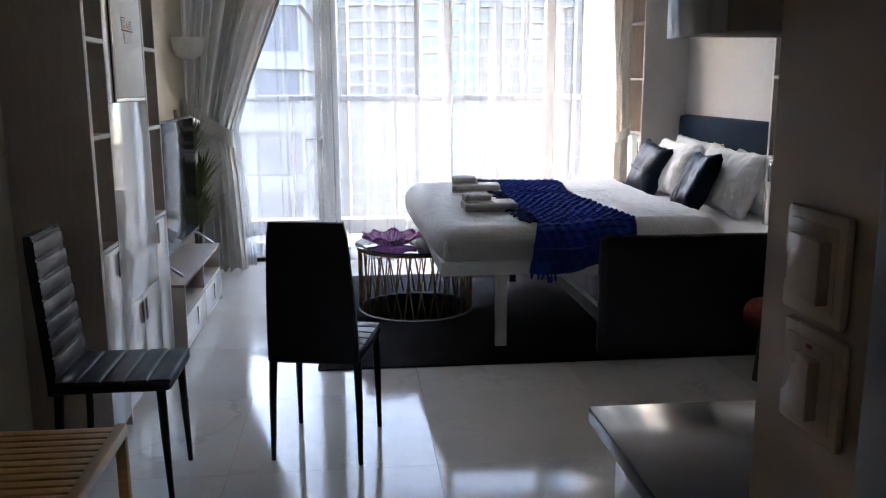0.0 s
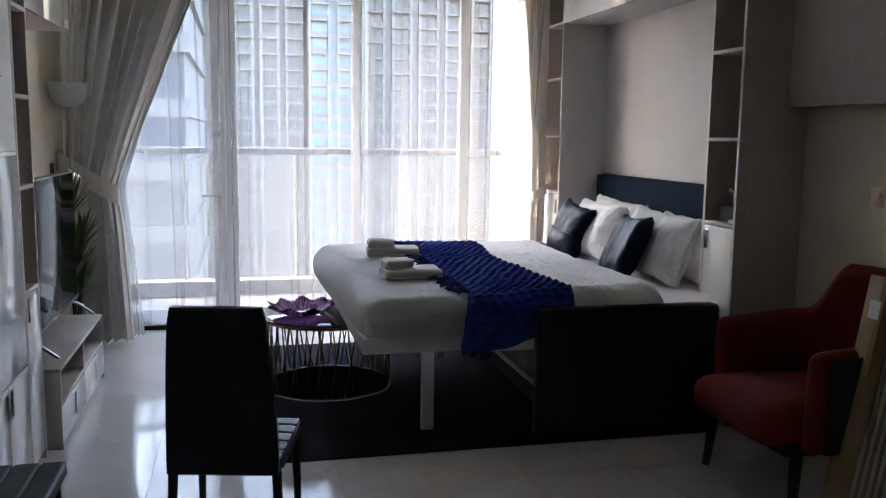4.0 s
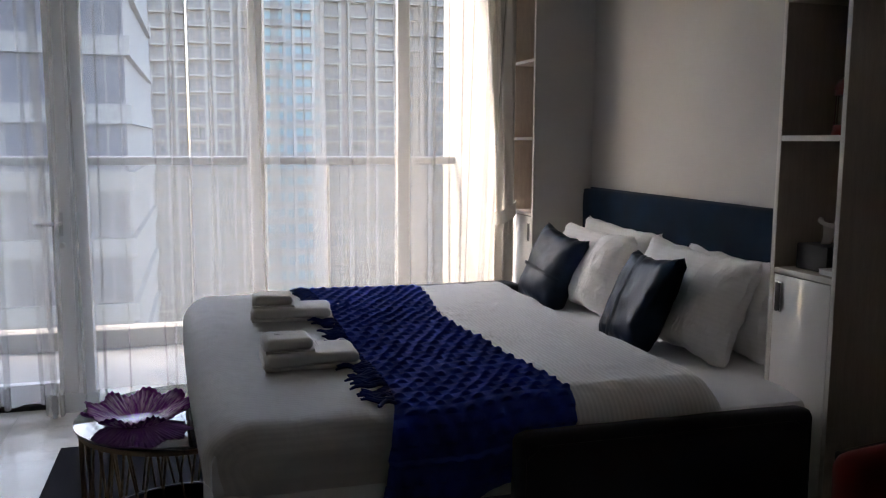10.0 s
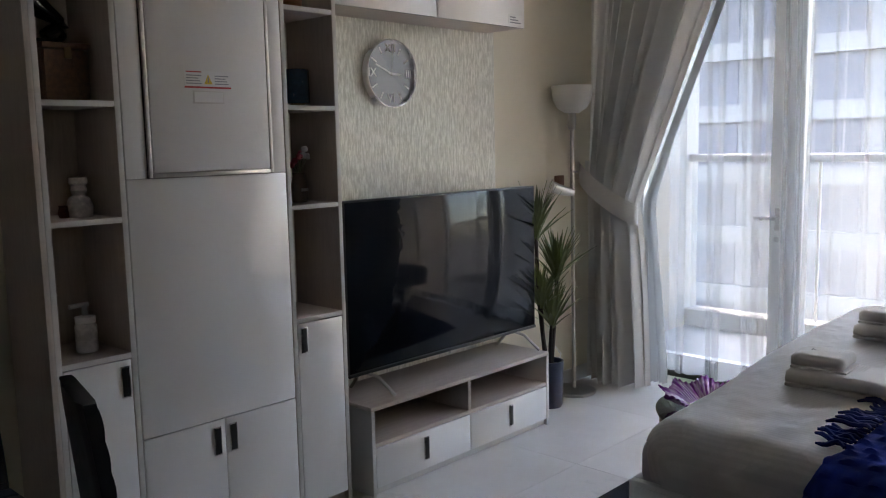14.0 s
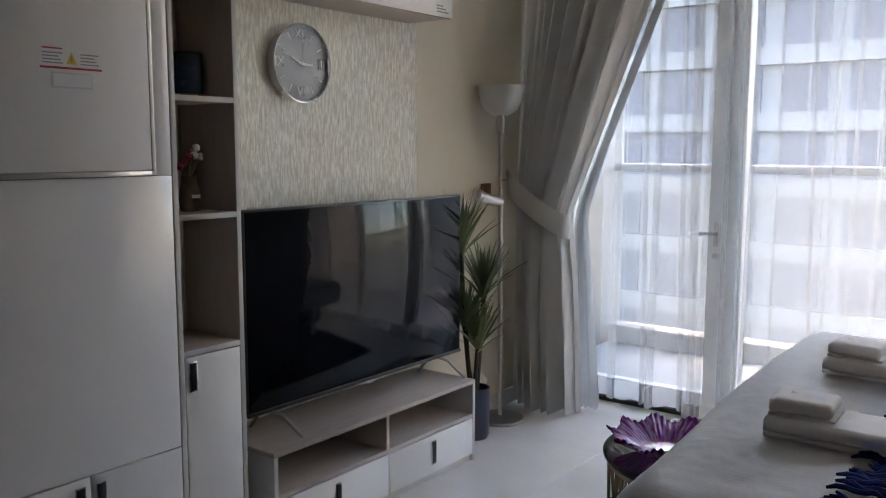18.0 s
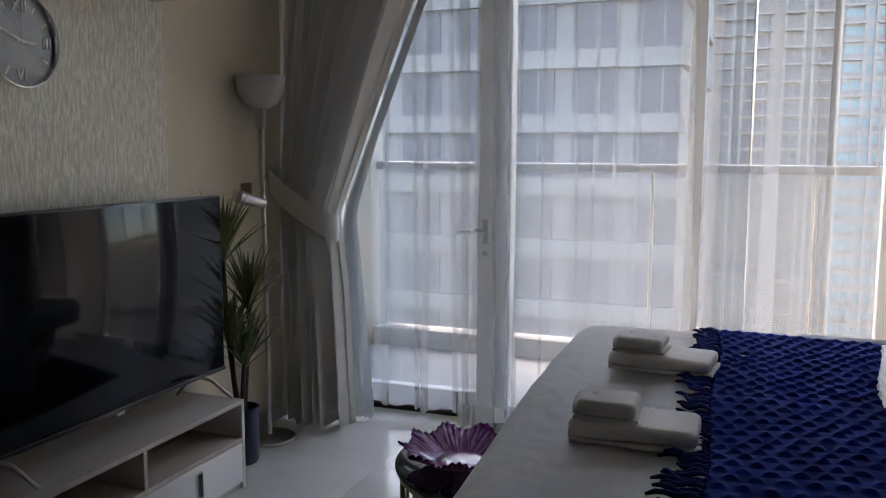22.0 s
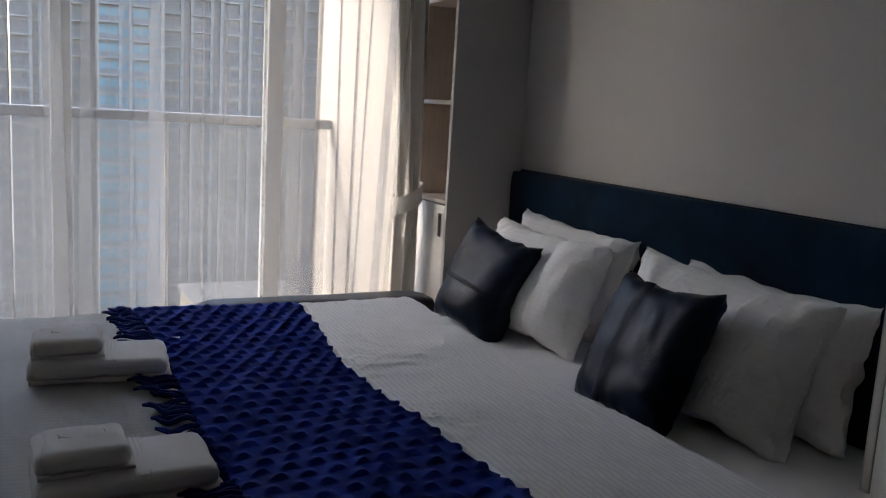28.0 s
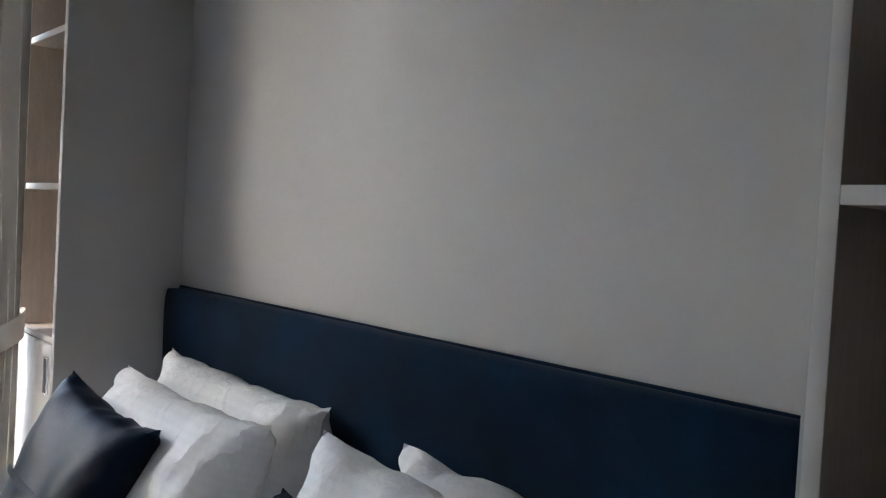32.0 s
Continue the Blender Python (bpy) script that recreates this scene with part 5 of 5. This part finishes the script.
part("handle", tube_bm([(PX + 0.01, PY + 0.077, 0.25), (PX + 0.01, PY + 0.095, 0.28), (PX + 0.0, PY + 0.06, 0.325), (PX, PY + 0.02, 0.33)], 0.004, 8), ALU, plant)
rng = random.Random(12)
for hx, hy, hz, size in ((-0.01, -0.105, 0.96, 0.285), (0.03, 0.03, 0.73, 0.275), (0.0, -0.075, 0.58, 0.25), (0.03, -0.02, 0.47, 0.25)):
    top = Vector((PX + hx, PY + hy, hz))
    part("stem", tube_bm([(PX + hx * 0.2, PY + hy * 0.25, 0.232), (PX + hx * 0.6, PY + hy * 0.8, 0.232 + (hz - 0.232) * 0.5), top], [0.013, 0.011, 0.010], 8), STEM, plant)
    bm = bmesh.new()
    for k in range(60):
        a, el = k * 2.399 + rng.uniform(-0.2, 0.2), radians(rng.uniform(60, 89) if k % 9 else rng.uniform(40, 60))
        ln = size * rng.uniform(0.75, 1.1)
        d = Vector((math.cos(a) * math.cos(el), math.sin(a) * math.cos(el), math.sin(el)))
        side = Vector((-math.sin(a), math.cos(a), 0))
        p0 = top + Vector((0, 0, -0.03 + 0.05 * rng.random()))
        rows = []
        for q in range(6):
            t = q / 5
            c = p0 + d * ln * t + Vector((0, 0, -0.05 * t * t * math.cos(el))) + Vector((math.cos(a), math.sin(a), 0)) * 0.030 * t * t
            wd = 0.011 * (0.5 + 1.6 * t * (1 - t) * 1.6) * (1 - t ** 3) + 0.0004
            rows.append((bm.verts.new(c - side * wd), bm.verts.new(c + d.cross(side) * 0.0022), bm.verts.new(c + side * wd)))
        for r0, r1 in zip(rows, rows[1:]):
            for q in (0, 1):
                bm.faces.new((r0[q], r0[q + 1], r1[q + 1], r1[q]))
    for v in bm.verts:
        v.co.x = max(v.co.x, XL + 0.02)
    part("leaf_head", bm, LEAF, plant)


def text_bm(words, size, depth=0.0008):
    cu = bpy.data.curves.new("text", "FONT")
    cu.body, cu.size, cu.extrude, cu.align_x, cu.align_y = words, size, depth, "CENTER", "CENTER"
    ob = new("text", cu)
    me = bpy.data.meshes.new_from_object(ob.evaluated_get(bpy.context.evaluated_depsgraph_get()))
    bpy.data.objects.remove(ob)
    bm = bmesh.new()
    bm.from_mesh(me)
    bpy.data.meshes.remove(me)
    bmesh.ops.remove_doubles(bm, verts=bm.verts, dist=0.00002)
    return bm


CLOCK_FACE = surf("grey_clock_face", (0.245, 0.26, 0.29), 0.28, var=0.06)
POLISHED = surf("polished_steel", (0.86, 0.86, 0.87), 0.24, 1.0, var=0.03, fine=40, bump=0.02)
NUMERAL = surf("white_numeral_paint", (0.88, 0.88, 0.87), 0.4, var=0.02)
clock = thing("wall_clock", "round steel-rimmed wall clock with a grey face and roman numerals", "clock", (0, 0, 0))
# local: dial in the y-z plane facing +x
turn = Matrix(((0, 0, 1, 0), (1, 0, 0, 0), (0, 1, 0, 0), (0, 0, 0, 1)))


def dial(bm, z=0.0):
    bmesh.ops.transform(bm, matrix=turn @ Matrix.Translation((0, 0, z)), verts=bm.verts)
    return bm


part("rim", dial(lathe_bm([(0.147, 0.0), (0.156, 0.0), (0.1585, 0.028), (0.156, 0.038), (0.1525, 0.039), (0.149, 0.032), (0.147, 0.0)], (0, 0, 0), 64)), POLISHED, clock)
part("face", dial(lathe_bm([(0.002, 0.004), (0.150, 0.004), (0.150, 0.020), (0.002, 0.020)], (0, 0, 0), 64)), CLOCK_FACE, clock)
for h in range(12):
    a = math.pi / 2 - h * math.pi / 6
    if h % 3 == 0:
        bm = text_bm(("XII", "III", "VI", "IX")[h // 3], 0.056, 0.0016)
        bmesh.ops.translate(bm, verts=bm.verts, vec=(0.114 * math.cos(a), 0.114 * math.sin(a), 0))
        part("numeral", dial(bm, 0.0222), NUMERAL, clock, smooth=False)
    else:
        bm = box_bm((-0.0038, 0.098, 0), (0.0038, 0.134, 0.0012), 0.0004)
        bmesh.ops.rotate(bm, verts=bm.verts, cent=(0, 0, 0), matrix=Matrix.Rotation(a - math.pi / 2, 3, "Z"))
        part("hour_mark", dial(bm, 0.0205), NUMERAL, clock)
for name, ang, ln, w, z in (("hour_hand", -5, 0.066, 0.0055, 0.024), ("minute_hand", 158, 0.104, 0.0045, 0.026), ("second_hand", 84, 0.105, 0.001, 0.028)):
    bm = box_bm((-0.015, -w, 0), (ln, w, 0.0012), 0.0005)
    bmesh.ops.rotate(bm, verts=bm.verts, cent=(0, 0, 0), matrix=Matrix.Rotation(radians(ang), 3, "Z"))
    part(name, dial(bm, z), NUMERAL if name != "second_hand" else STEEL, clock)
clock.location = (XL + 0.0065, 2.848, 1.804)

# ---- labels ----
sticker = thing("warning_label", "white electrical warning label with a yellow triangle and red line", "label", (F + 0.0125, 1.70, 1.72))
HX = F + 0.0122
box("card", (HX, 1.615, 1.690), (HX + 0.001, 1.795, 1.742), PAPER_WHITE, sticker, 0)
RED = surf("signal_red", (0.45, 0.03, 0.03), 0.5)
YEL = surf("signal_yellow", (0.70, 0.50, 0.05), 0.5)
INK = surf("printed_ink", (0.30, 0.30, 0.31), 0.6)
box("red_line", (HX + 0.001, 1.615, 1.684), (HX + 0.0022, 1.795, 1.690), RED, sticker, 0)
box("red_line", (HX + 0.001, 1.622, 1.737), (HX + 0.0022, 1.680, 1.741), RED, sticker, 0)
bm = bmesh.new()
bm.faces.new([bm.verts.new((HX + 0.0016, y, z)) for y, z in ((1.690, 1.698), (1.722, 1.698), (1.706, 1.732))])
part("triangle", bm, YEL, sticker, smooth=False)
box("mark", (HX + 0.0017, 1.704, 1.703), (HX + 0.0022, 1.708, 1.722), INK, sticker, 0)
for k in range(4):
    for a, b in ((1.622, 1.680), (1.732, 1.786)):
        box("text_bar", (HX + 0.001, a, 1.698 + k * 0.009), (HX + 0.0018, b - 0.006 * (k % 3), 1.7015 + k * 0.009), INK, sticker, 0)
holder = thing("label_holder", "small clear label holder on the electrical hatch", "label", (HX, 1.70, 1.65))
box("frame", (HX, 1.645, 1.632), (HX + 0.002, 1.765, 1.676), EDGE, holder, 0.001)
box("card", (HX + 0.002, 1.650, 1.637), (HX + 0.003, 1.760, 1.671), PAPER_WHITE, holder, 0)
tag = thing("energy_sticker", "small printed sticker on the hanging cabinet door", "label", (-1.687, 3.5, 2.06))
box("card", (-1.6878, 3.43, 2.052), (-1.6868, 3.535, 2.10), PAPER_WHITE, tag, 0)
for k in range(3):
    box("text_bar", (-1.6868, 3.44, 2.058 + k * 0.013), (-1.6862, 3.525 - 0.02 * k, 2.064 + k * 0.013), INK, tag, 0)

# ---- ornaments ----
WICKER = surf("brown_wicker", (0.16, 0.075, 0.035), 0.6, var=0.5, big=60, fine=200, bump=0.8, dist=0.004)
sx = -1.80
tr = thing("wicker_box", "brown woven wicker box on the upper shelf", "box", (sx, 1.28, 1.636))
part("body", soft_box_bm((sx - 0.07, 1.20, 1.6365), (sx + 0.07, 1.345, 1.80), 0.012, 8, 0.003, 40), WICKER, tr)
part("lid", soft_box_bm((sx - 0.075, 1.195, 1.80), (sx + 0.075, 1.35, 1.822), 0.008, 6, 0.002, 40), WICKER, tr)
box("clasp", (sx + 0.070, 1.262, 1.77), (sx + 0.078, 1.285, 1.806), GOLD, tr, 0.002)
fig = thing("dark_sculpture", "glossy dark horn-shaped sculpture standing on the wicker box", "sculpture", (sx, 1.27, 1.823))
part("body", join_bm(tube_bm([(sx, 1.24 + 0.05 * math.sin(t * 0.5), 1.835 + 0.014 * t) for t in range(9)], [0.03, 0.034, 0.03, 0.024, 0.02, 0.022, 0.028, 0.036, 0.044], 16), lathe_bm([(0.004, 0), (0.042, 0), (0.042, 0.012), (0.004, 0.016)], (sx, 1.24, 1.8225), 20)), BLACK_GLASS, fig)
chef = thing("chef_figurine", "small painted ceramic cook figurine in white", "figurine", (sx, 1.29, 1.264))
part("body", lathe_bm([(0.002, 0.0), (0.036, 0.0), (0.042, 0.012), (0.043, 0.040), (0.032, 0.064), (0.020, 0.072), (0.027, 0.088), (0.023, 0.104), (0.030, 0.112), (0.028, 0.130), (0.002, 0.132)], (sx + 0.03, 1.295, 1.2642), 24), surf("glazed_ceramic", (0.68, 0.62, 0.56), 0.25, var=0.35, big=40, fine=90, coat=0.4), chef)
pot2 = thing("tiny_jar", "tiny brown clay jar beside the figurine", "jar", (sx, 1.25, 1.264))
part("body", lathe_bm([(0.002, 0), (0.016, 0), (0.021, 0.016), (0.016, 0.034), (0.018, 0.04), (0.002, 0.04)], (sx + 0.02, 1.248, 1.2642), 20), WICKER, pot2)
soap = thing("soap_dispenser", "white marbled soap dispenser with a pump", "dispenser", (sx, 1.28, 0.815))
MARBLED = surf("marbled_ceramic", (0.66, 0.65, 0.63), 0.3, var=0.3, big=25, fine=60, coat=0.3)
part("bottle", lathe_bm([(0.002, 0), (0.032, 0), (0.035, 0.006), (0.035, 0.088), (0.030, 0.096), (0.014, 0.100), (0.002, 0.1)], (sx + 0.03, 1.285, 0.8152), 28), MARBLED, soap)
part("collar", lathe_bm([(0.002, 0.1), (0.033, 0.098), (0.033, 0.118), (0.012, 0.122), (0.002, 0.122)], (sx + 0.03, 1.285, 0.8152), 24), PAPER_WHITE, soap)
part("pump", join_bm(tube_bm([(sx + 0.03, 1.285, 0.935), (sx + 0.03, 1.285, 0.975)], 0.009, 12), tube_bm([(sx + 0.03, 1.298, 0.974), (sx + 0.03, 1.235, 0.972)], 0.008, 10)), PAPER_WHITE, soap)
BLUEV = surf("teal_glass", (0.012, 0.05, 0.10), 0.2, var=0.3, big=60, fine=120, bump=0.6, dist=0.003)
vs = thing("blue_vase", "textured deep blue vase on a gilt foot", "vase", (sx, 2.2, 1.634))
part("foot", lathe_bm([(0.002, 0), (0.030, 0), (0.030, 0.012), (0.002, 0.012)], (sx + 0.03, 2.195, 1.6342), 28), GOLD, vs)
part("body", lathe_bm([(0.002, 0.012), (0.046, 0.013), (0.048, 0.02), (0.048, 0.145), (0.044, 0.148), (0.043, 0.03), (0.002, 0.03)], (sx + 0.03, 2.195, 1.6342), 36), BLUEV, vs)
fv = thing("flower_vase", "small brown vase with pink artificial flowers", "vase", (sx, 2.19, 1.255))
part("body", lathe_bm([(0.002, 0), (0.030, 0), (0.036, 0.03), (0.034, 0.07), (0.024, 0.105), (0.027, 0.118), (0.022, 0.118), (0.019, 0.10), (0.002, 0.09)], (sx + 0.03, 2.185, 1.2552), 28), surf("brown_glaze", (0.17, 0.12, 0.085), 0.4, var=0.3, big=30), fv)
box("label_bar", (sx + 0.0655, 2.168, 1.300), (sx + 0.0675, 2.202, 1.312), PAPER_WHITE, fv, 0.001)
PINK = surf("pink_petals", (0.55, 0.12, 0.16), 0.7, var=0.3, big=40)
rng = random.Random(3)
for k in range(7):
    a, r = k * 2.4, 0.012 + 0.018 * rng.random()
    tip = (sx + 0.03 + r * math.cos(a) * 1.6, 2.185 + r * math.sin(a) * 1.8 + 0.006, 1.40 + 0.08 * rng.random())
    part("stem", tube_bm([(sx + 0.03, 2.185, 1.36), tip], 0.0015, 5), LEAF, fv)
    bm = bmesh.new()
    bmesh.ops.create_icosphere(bm, subdivisions=2, radius=0.013)
    for v in bm.verts:
        v.co = Vector(tip) + v.co * (1 + 0.5 * noise.noise(v.co * 130 + Vector((k, 0, 0))))
    part("flower", bm, PINK if k % 3 else PAPER_WHITE, fv)
tb = thing("terracotta_pot", "small terracotta pot on the top shelf", "pot", (sx, 2.17, 2.003))
part("body", lathe_bm([(0.002, 0), (0.035, 0), (0.045, 0.06), (0.048, 0.07), (0.040, 0.07), (0.034, 0.02), (0.002, 0.02)], (sx + 0.05, 2.17, 2.0032), 28), surf("terracotta", (0.30, 0.13, 0.07), 0.7, var=0.2), tb)

# right tower
tis = thing("tissue_box", "dark grey leatherette tissue box with a tissue pulled out", "tissue box", (1.82, 2.25, 1.055))
GREY_LEATHER = surf("grey_leatherette", (0.035, 0.037, 0.042), 0.5, var=0.2, fine=140, bump=0.3)
box("body", (1.72, 2.142, 1.0552), (1.84, 2.288, 1.141), GREY_LEATHER, tis, 0.006)
bm = grid_bm(16, 16, lambda u, v: (1.775 + 0.060 * (u - 0.5) * (0.5 + 1.1 * v) + 0.014 * math.sin(9 * u + 4 * v), 2.222 - 0.055 * v + 0.026 * math.sin(6 * u + 1) * v, 1.138 + 0.085 * math.sin(v * 2.1) + 0.014 * math.sin(8 * u + 2 * v) * v), 0.001)
part("tissue", bm, COTTON_PLAIN, tis, "white paper tissue")
bk = thing("white_book", "small white paperback lying on the shelf", "book", (1.72, 2.13, 1.055))
box("page_block", (1.69, 2.062, 1.057), (1.80, 2.138, 1.073), PAPER_WHITE, bk, 0.001)
box("cover", (1.688, 2.060, 1.0732), (1.802, 2.140, 1.0755), surf("cover_red_white", (0.62, 0.55, 0.53), 0.4, var=0.4, big=30), bk, 0.0008)
lan = thing("red_lantern", "red metal candle lantern on the shelf", "lantern", (1.84, 2.185, 1.494))
REDM = surf("red_lacquer", (0.21, 0.010, 0.007), 0.4, var=0.2)
lx, ly, lz = 1.83, 2.197, 1.4942
part("base", lathe_bm([(0.002, 0), (0.058, 0), (0.060, 0.006), (0.054, 0.018), (0.002, 0.020)], (lx, ly, lz), 24), REDM, lan)
for k in range(4):
    a = k * math.pi / 2 + math.pi / 4
    part("corner_panel", grid_bm(6, 2, lambda u, v, a=a: (lx + (0.054 - 0.004 * v) * math.cos(a + (u - 0.5) * 0.62), ly + (0.054 - 0.004 * v) * math.sin(a + (u - 0.5) * 0.62), lz + 0.018 + 0.125 * v), 0.003), REDM, lan)
for z in (0.018, 0.128):
    part("band", lathe_bm([(0.049, z), (0.056, z), (0.055, z + 0.016), (0.048, z + 0.016), (0.049, z)], (lx, ly, lz), 24), REDM, lan)
part("glass", lathe_bm([(0.046, 0.022), (0.044, 0.142), (0.043, 0.142), (0.045, 0.022), (0.046, 0.022)], (lx, ly, lz), 24), PANE, lan)
part("candle", lathe_bm([(0.002, 0.020), (0.020, 0.020), (0.020, 0.07), (0.002, 0.073)], (lx, ly, lz), 20), PAPER_WHITE, lan)
part("roof", lathe_bm([(0.002, 0.143), (0.057, 0.143), (0.056, 0.153), (0.044, 0.176), (0.028, 0.184), (0.027, 0.206), (0.022, 0.220), (0.010, 0.226), (0.002, 0.227)], (lx, ly, lz), 28), REDM, lan)
part("ring", tube_bm([(lx + 0.022 * math.cos(a), ly, lz + 0.222 + 0.014 * math.sin(a)) for a in [k * math.pi / 8 for k in range(17)]], 0.002, 6), REDM, lan)

# ---- right wall by the armchair, kitchen end, hall ----
up = thing("wall_cupboard", "pale brown ash wall cupboard above the armchair", "cupboard", (1.98, 1.2, 1.6))
box("body", (1.95, 0.0, 1.652), (XR - 0.001, 2.030, 2.60), ASH, up, 0.002)
for a, b in ((0.0, 0.67), (0.674, 1.344), (1.348, 2.030)):
    box("door", (1.925, a, 1.65), (1.949, b, 2.60), ASH, up, 0.002)


def rocker_plate(name, at_y, at_z, x, face, label, h=0.086, indicator=False, k=1.0):
    s = thing(name, label, "switch", (x, at_y, at_z), "wall switches")
    f = face
    box("plate", (x, at_y - 0.043 * k, at_z - h / 2), (x + 0.009 * f, at_y + 0.043 * k, at_z + h / 2), IVORY, s, 0.004)
    box("surround", (x + 0.009 * f, at_y - 0.033 * k, at_z - 0.033 * k), (x + 0.0105 * f, at_y + 0.033 * k, at_z + 0.033 * k), IVORY, s, 0.002)
    w = (0.028 if not indicator else 0.018) * k
    bm = box_bm((x + 0.0105 * f, at_y - w, at_z - 0.026 * k), (x + 0.016 * f, at_y + w, at_z + 0.022 * k), 0.002)
    for v in bm.verts:
        if abs(v.co.x - x) > 0.0125 and v.co.y < at_y:
            v.co.x += 0.007 * f
    part("rocker", bm, IVORY, s)
    if indicator:
        box("pilot_light", (x + 0.0105 * f, at_y - 0.005, at_z + 0.027 * k), (x + 0.0115 * f, at_y + 0.005, at_z + 0.030 * k), RED, s, 0.0005)
    return s


rocker_plate("light_switch", 1.50, 1.235, XR, -1, "ivory light switch on the wall above the armchair")
rocker_plate("light_switch", -1.503, 1.290, -0.21, -1, "large ivory rocker switch on the hall wall end", 0.104, False, 1.22)
rocker_plate("light_switch", -1.512, 1.178, -0.21, -1, "ivory water heater switch with a pilot light", 0.104, True, 1.22)
structure(box("door_2", (-0.232, -2.50, 0), (-0.2105, -1.615, 2.15), DARK_METAL, bevel=0.004), "dark brown door frame in the hall", "door")

kit = thing("kitchen_base_unit", "white gloss kitchen base unit under the granite worktop", "cabinet", (0.06, -1.15, 0))
box("body", (-0.18, -1.390, 0.10), (0.358, -0.885, 0.868), WHITE_PAINT, kit, 0.002)
box("plinth", (-0.13, -1.390, 0.0), (0.358, -0.90, 0.099), DARK_METAL, kit, 0.001)
for a, b in ((-1.388, -1.16), (-1.156, -0.887)):
    d = box("door", (-0.200, a, 0.105), (-0.182, b, 0.865), GLOSS, kit, 0.002)
    box("handle", (-0.214, (a + b) / 2 - 0.05, 0.82), (-0.2005, (a + b) / 2 + 0.05, 0.832), CHROME, d, 0.003)
worktop = thing("worktop", "black speckled granite kitchen worktop", "worktop", (0.06, -1.15, 0.87))
box("slab", (-0.245, -1.390, 0.87), (0.358, -0.862, 0.90), GRANITE, worktop, 0.004)
upk = thing("kitchen_wall_unit", "gloss-fronted kitchen wall unit beside the hall wall end", "cabinet", (0.0, -1.33, 1.507))
box("body", (-0.262, -1.390, 1.509), (0.358, -1.266, 2.60), ASH, upk, 0.002)
box("door", (-0.283, -1.389, 1.507), (-0.264, -1.265, 2.60), GLOSS, upk, 0.003)

bench = thing("slatted_bench", "bamboo slatted bench against the hall wall", "bench", (-1.62, -0.3, 0))
for x in (-1.93, -1.345):
    box("rail", (x, -0.75, 0.462), (x + 0.03, 0.15, 0.50), BAMBOO, bench, 0.004)
    for y in (-0.74, 0.115):
        box("leg", (x, y, 0.0), (x + 0.03, y + 0.032, 0.462), BAMBOO, bench, 0.004)
for k in range(22):
    y = 0.108 - k * 0.041
    box("slat", (-1.90, y, 0.476), (-1.345, y + 0.030, 0.494), BAMBOO, bench, 0.003)
box("stretcher", (-1.90, 0.12, 0.20), (-1.345, 0.14, 0.23), BAMBOO, bench, 0.003)
pic = thing("wall_panel", "small white intercom panel on the hall wall", "intercom", (XL + 0.002, 0.9, 1.1))
box("body", (XL + 0.001, 0.72, 1.02), (XL + 0.03, 0.90, 1.28), PAPER_WHITE, pic, 0.006)
box("screen", (XL + 0.030, 0.745, 1.12), (XL + 0.032, 0.875, 1.25), SCREEN, pic, 0.001)
structure(box("baseboard", (XL, -3.9, 0), (XL + 0.012, 1.106, 0.09), EDGE, bevel=0.003), "pale skirting board", "baseboard")
structure(box("baseboard_window", (XL + 0.007, 2.294, 0), (XL + 0.018, YW - 0.03, 0.09), EDGE, bevel=0.003), "pale skirting board", "baseboard")
structure(box("baseboard_right", (XR - 0.012, -0.75, 0), (XR, 2.02, 0.09), EDGE, bevel=0.003), "pale skirting board", "baseboard")


# ---- floor tiles ----
TILE = 0.8
tile_mesh = None
for i in range(6):
    for j in range(12):
        x0, y0 = XL + i * TILE, YW - 0.03 - (j + 1) * TILE
        x1, y1 = min(x0 + TILE, XR), y0 + TILE
        if x1 - x0 < 0.02 or y0 < -4.7:
            continue
        full = abs(x1 - x0 - TILE) < 1e-6
        if full and tile_mesh:
            t = new("tile", tile_mesh)
            t.location = (x0, y0, 0)
        else:
            bm = box_bm((0, 0, -0.012), (x1 - x0 - 0.001, TILE - 0.001, 0), 0.0005, 1)
            t = part("tile", bm, MARBLE)
            t.location = (x0, y0, 0)
            if full:
                tile_mesh = t.data
        t.parent = floor
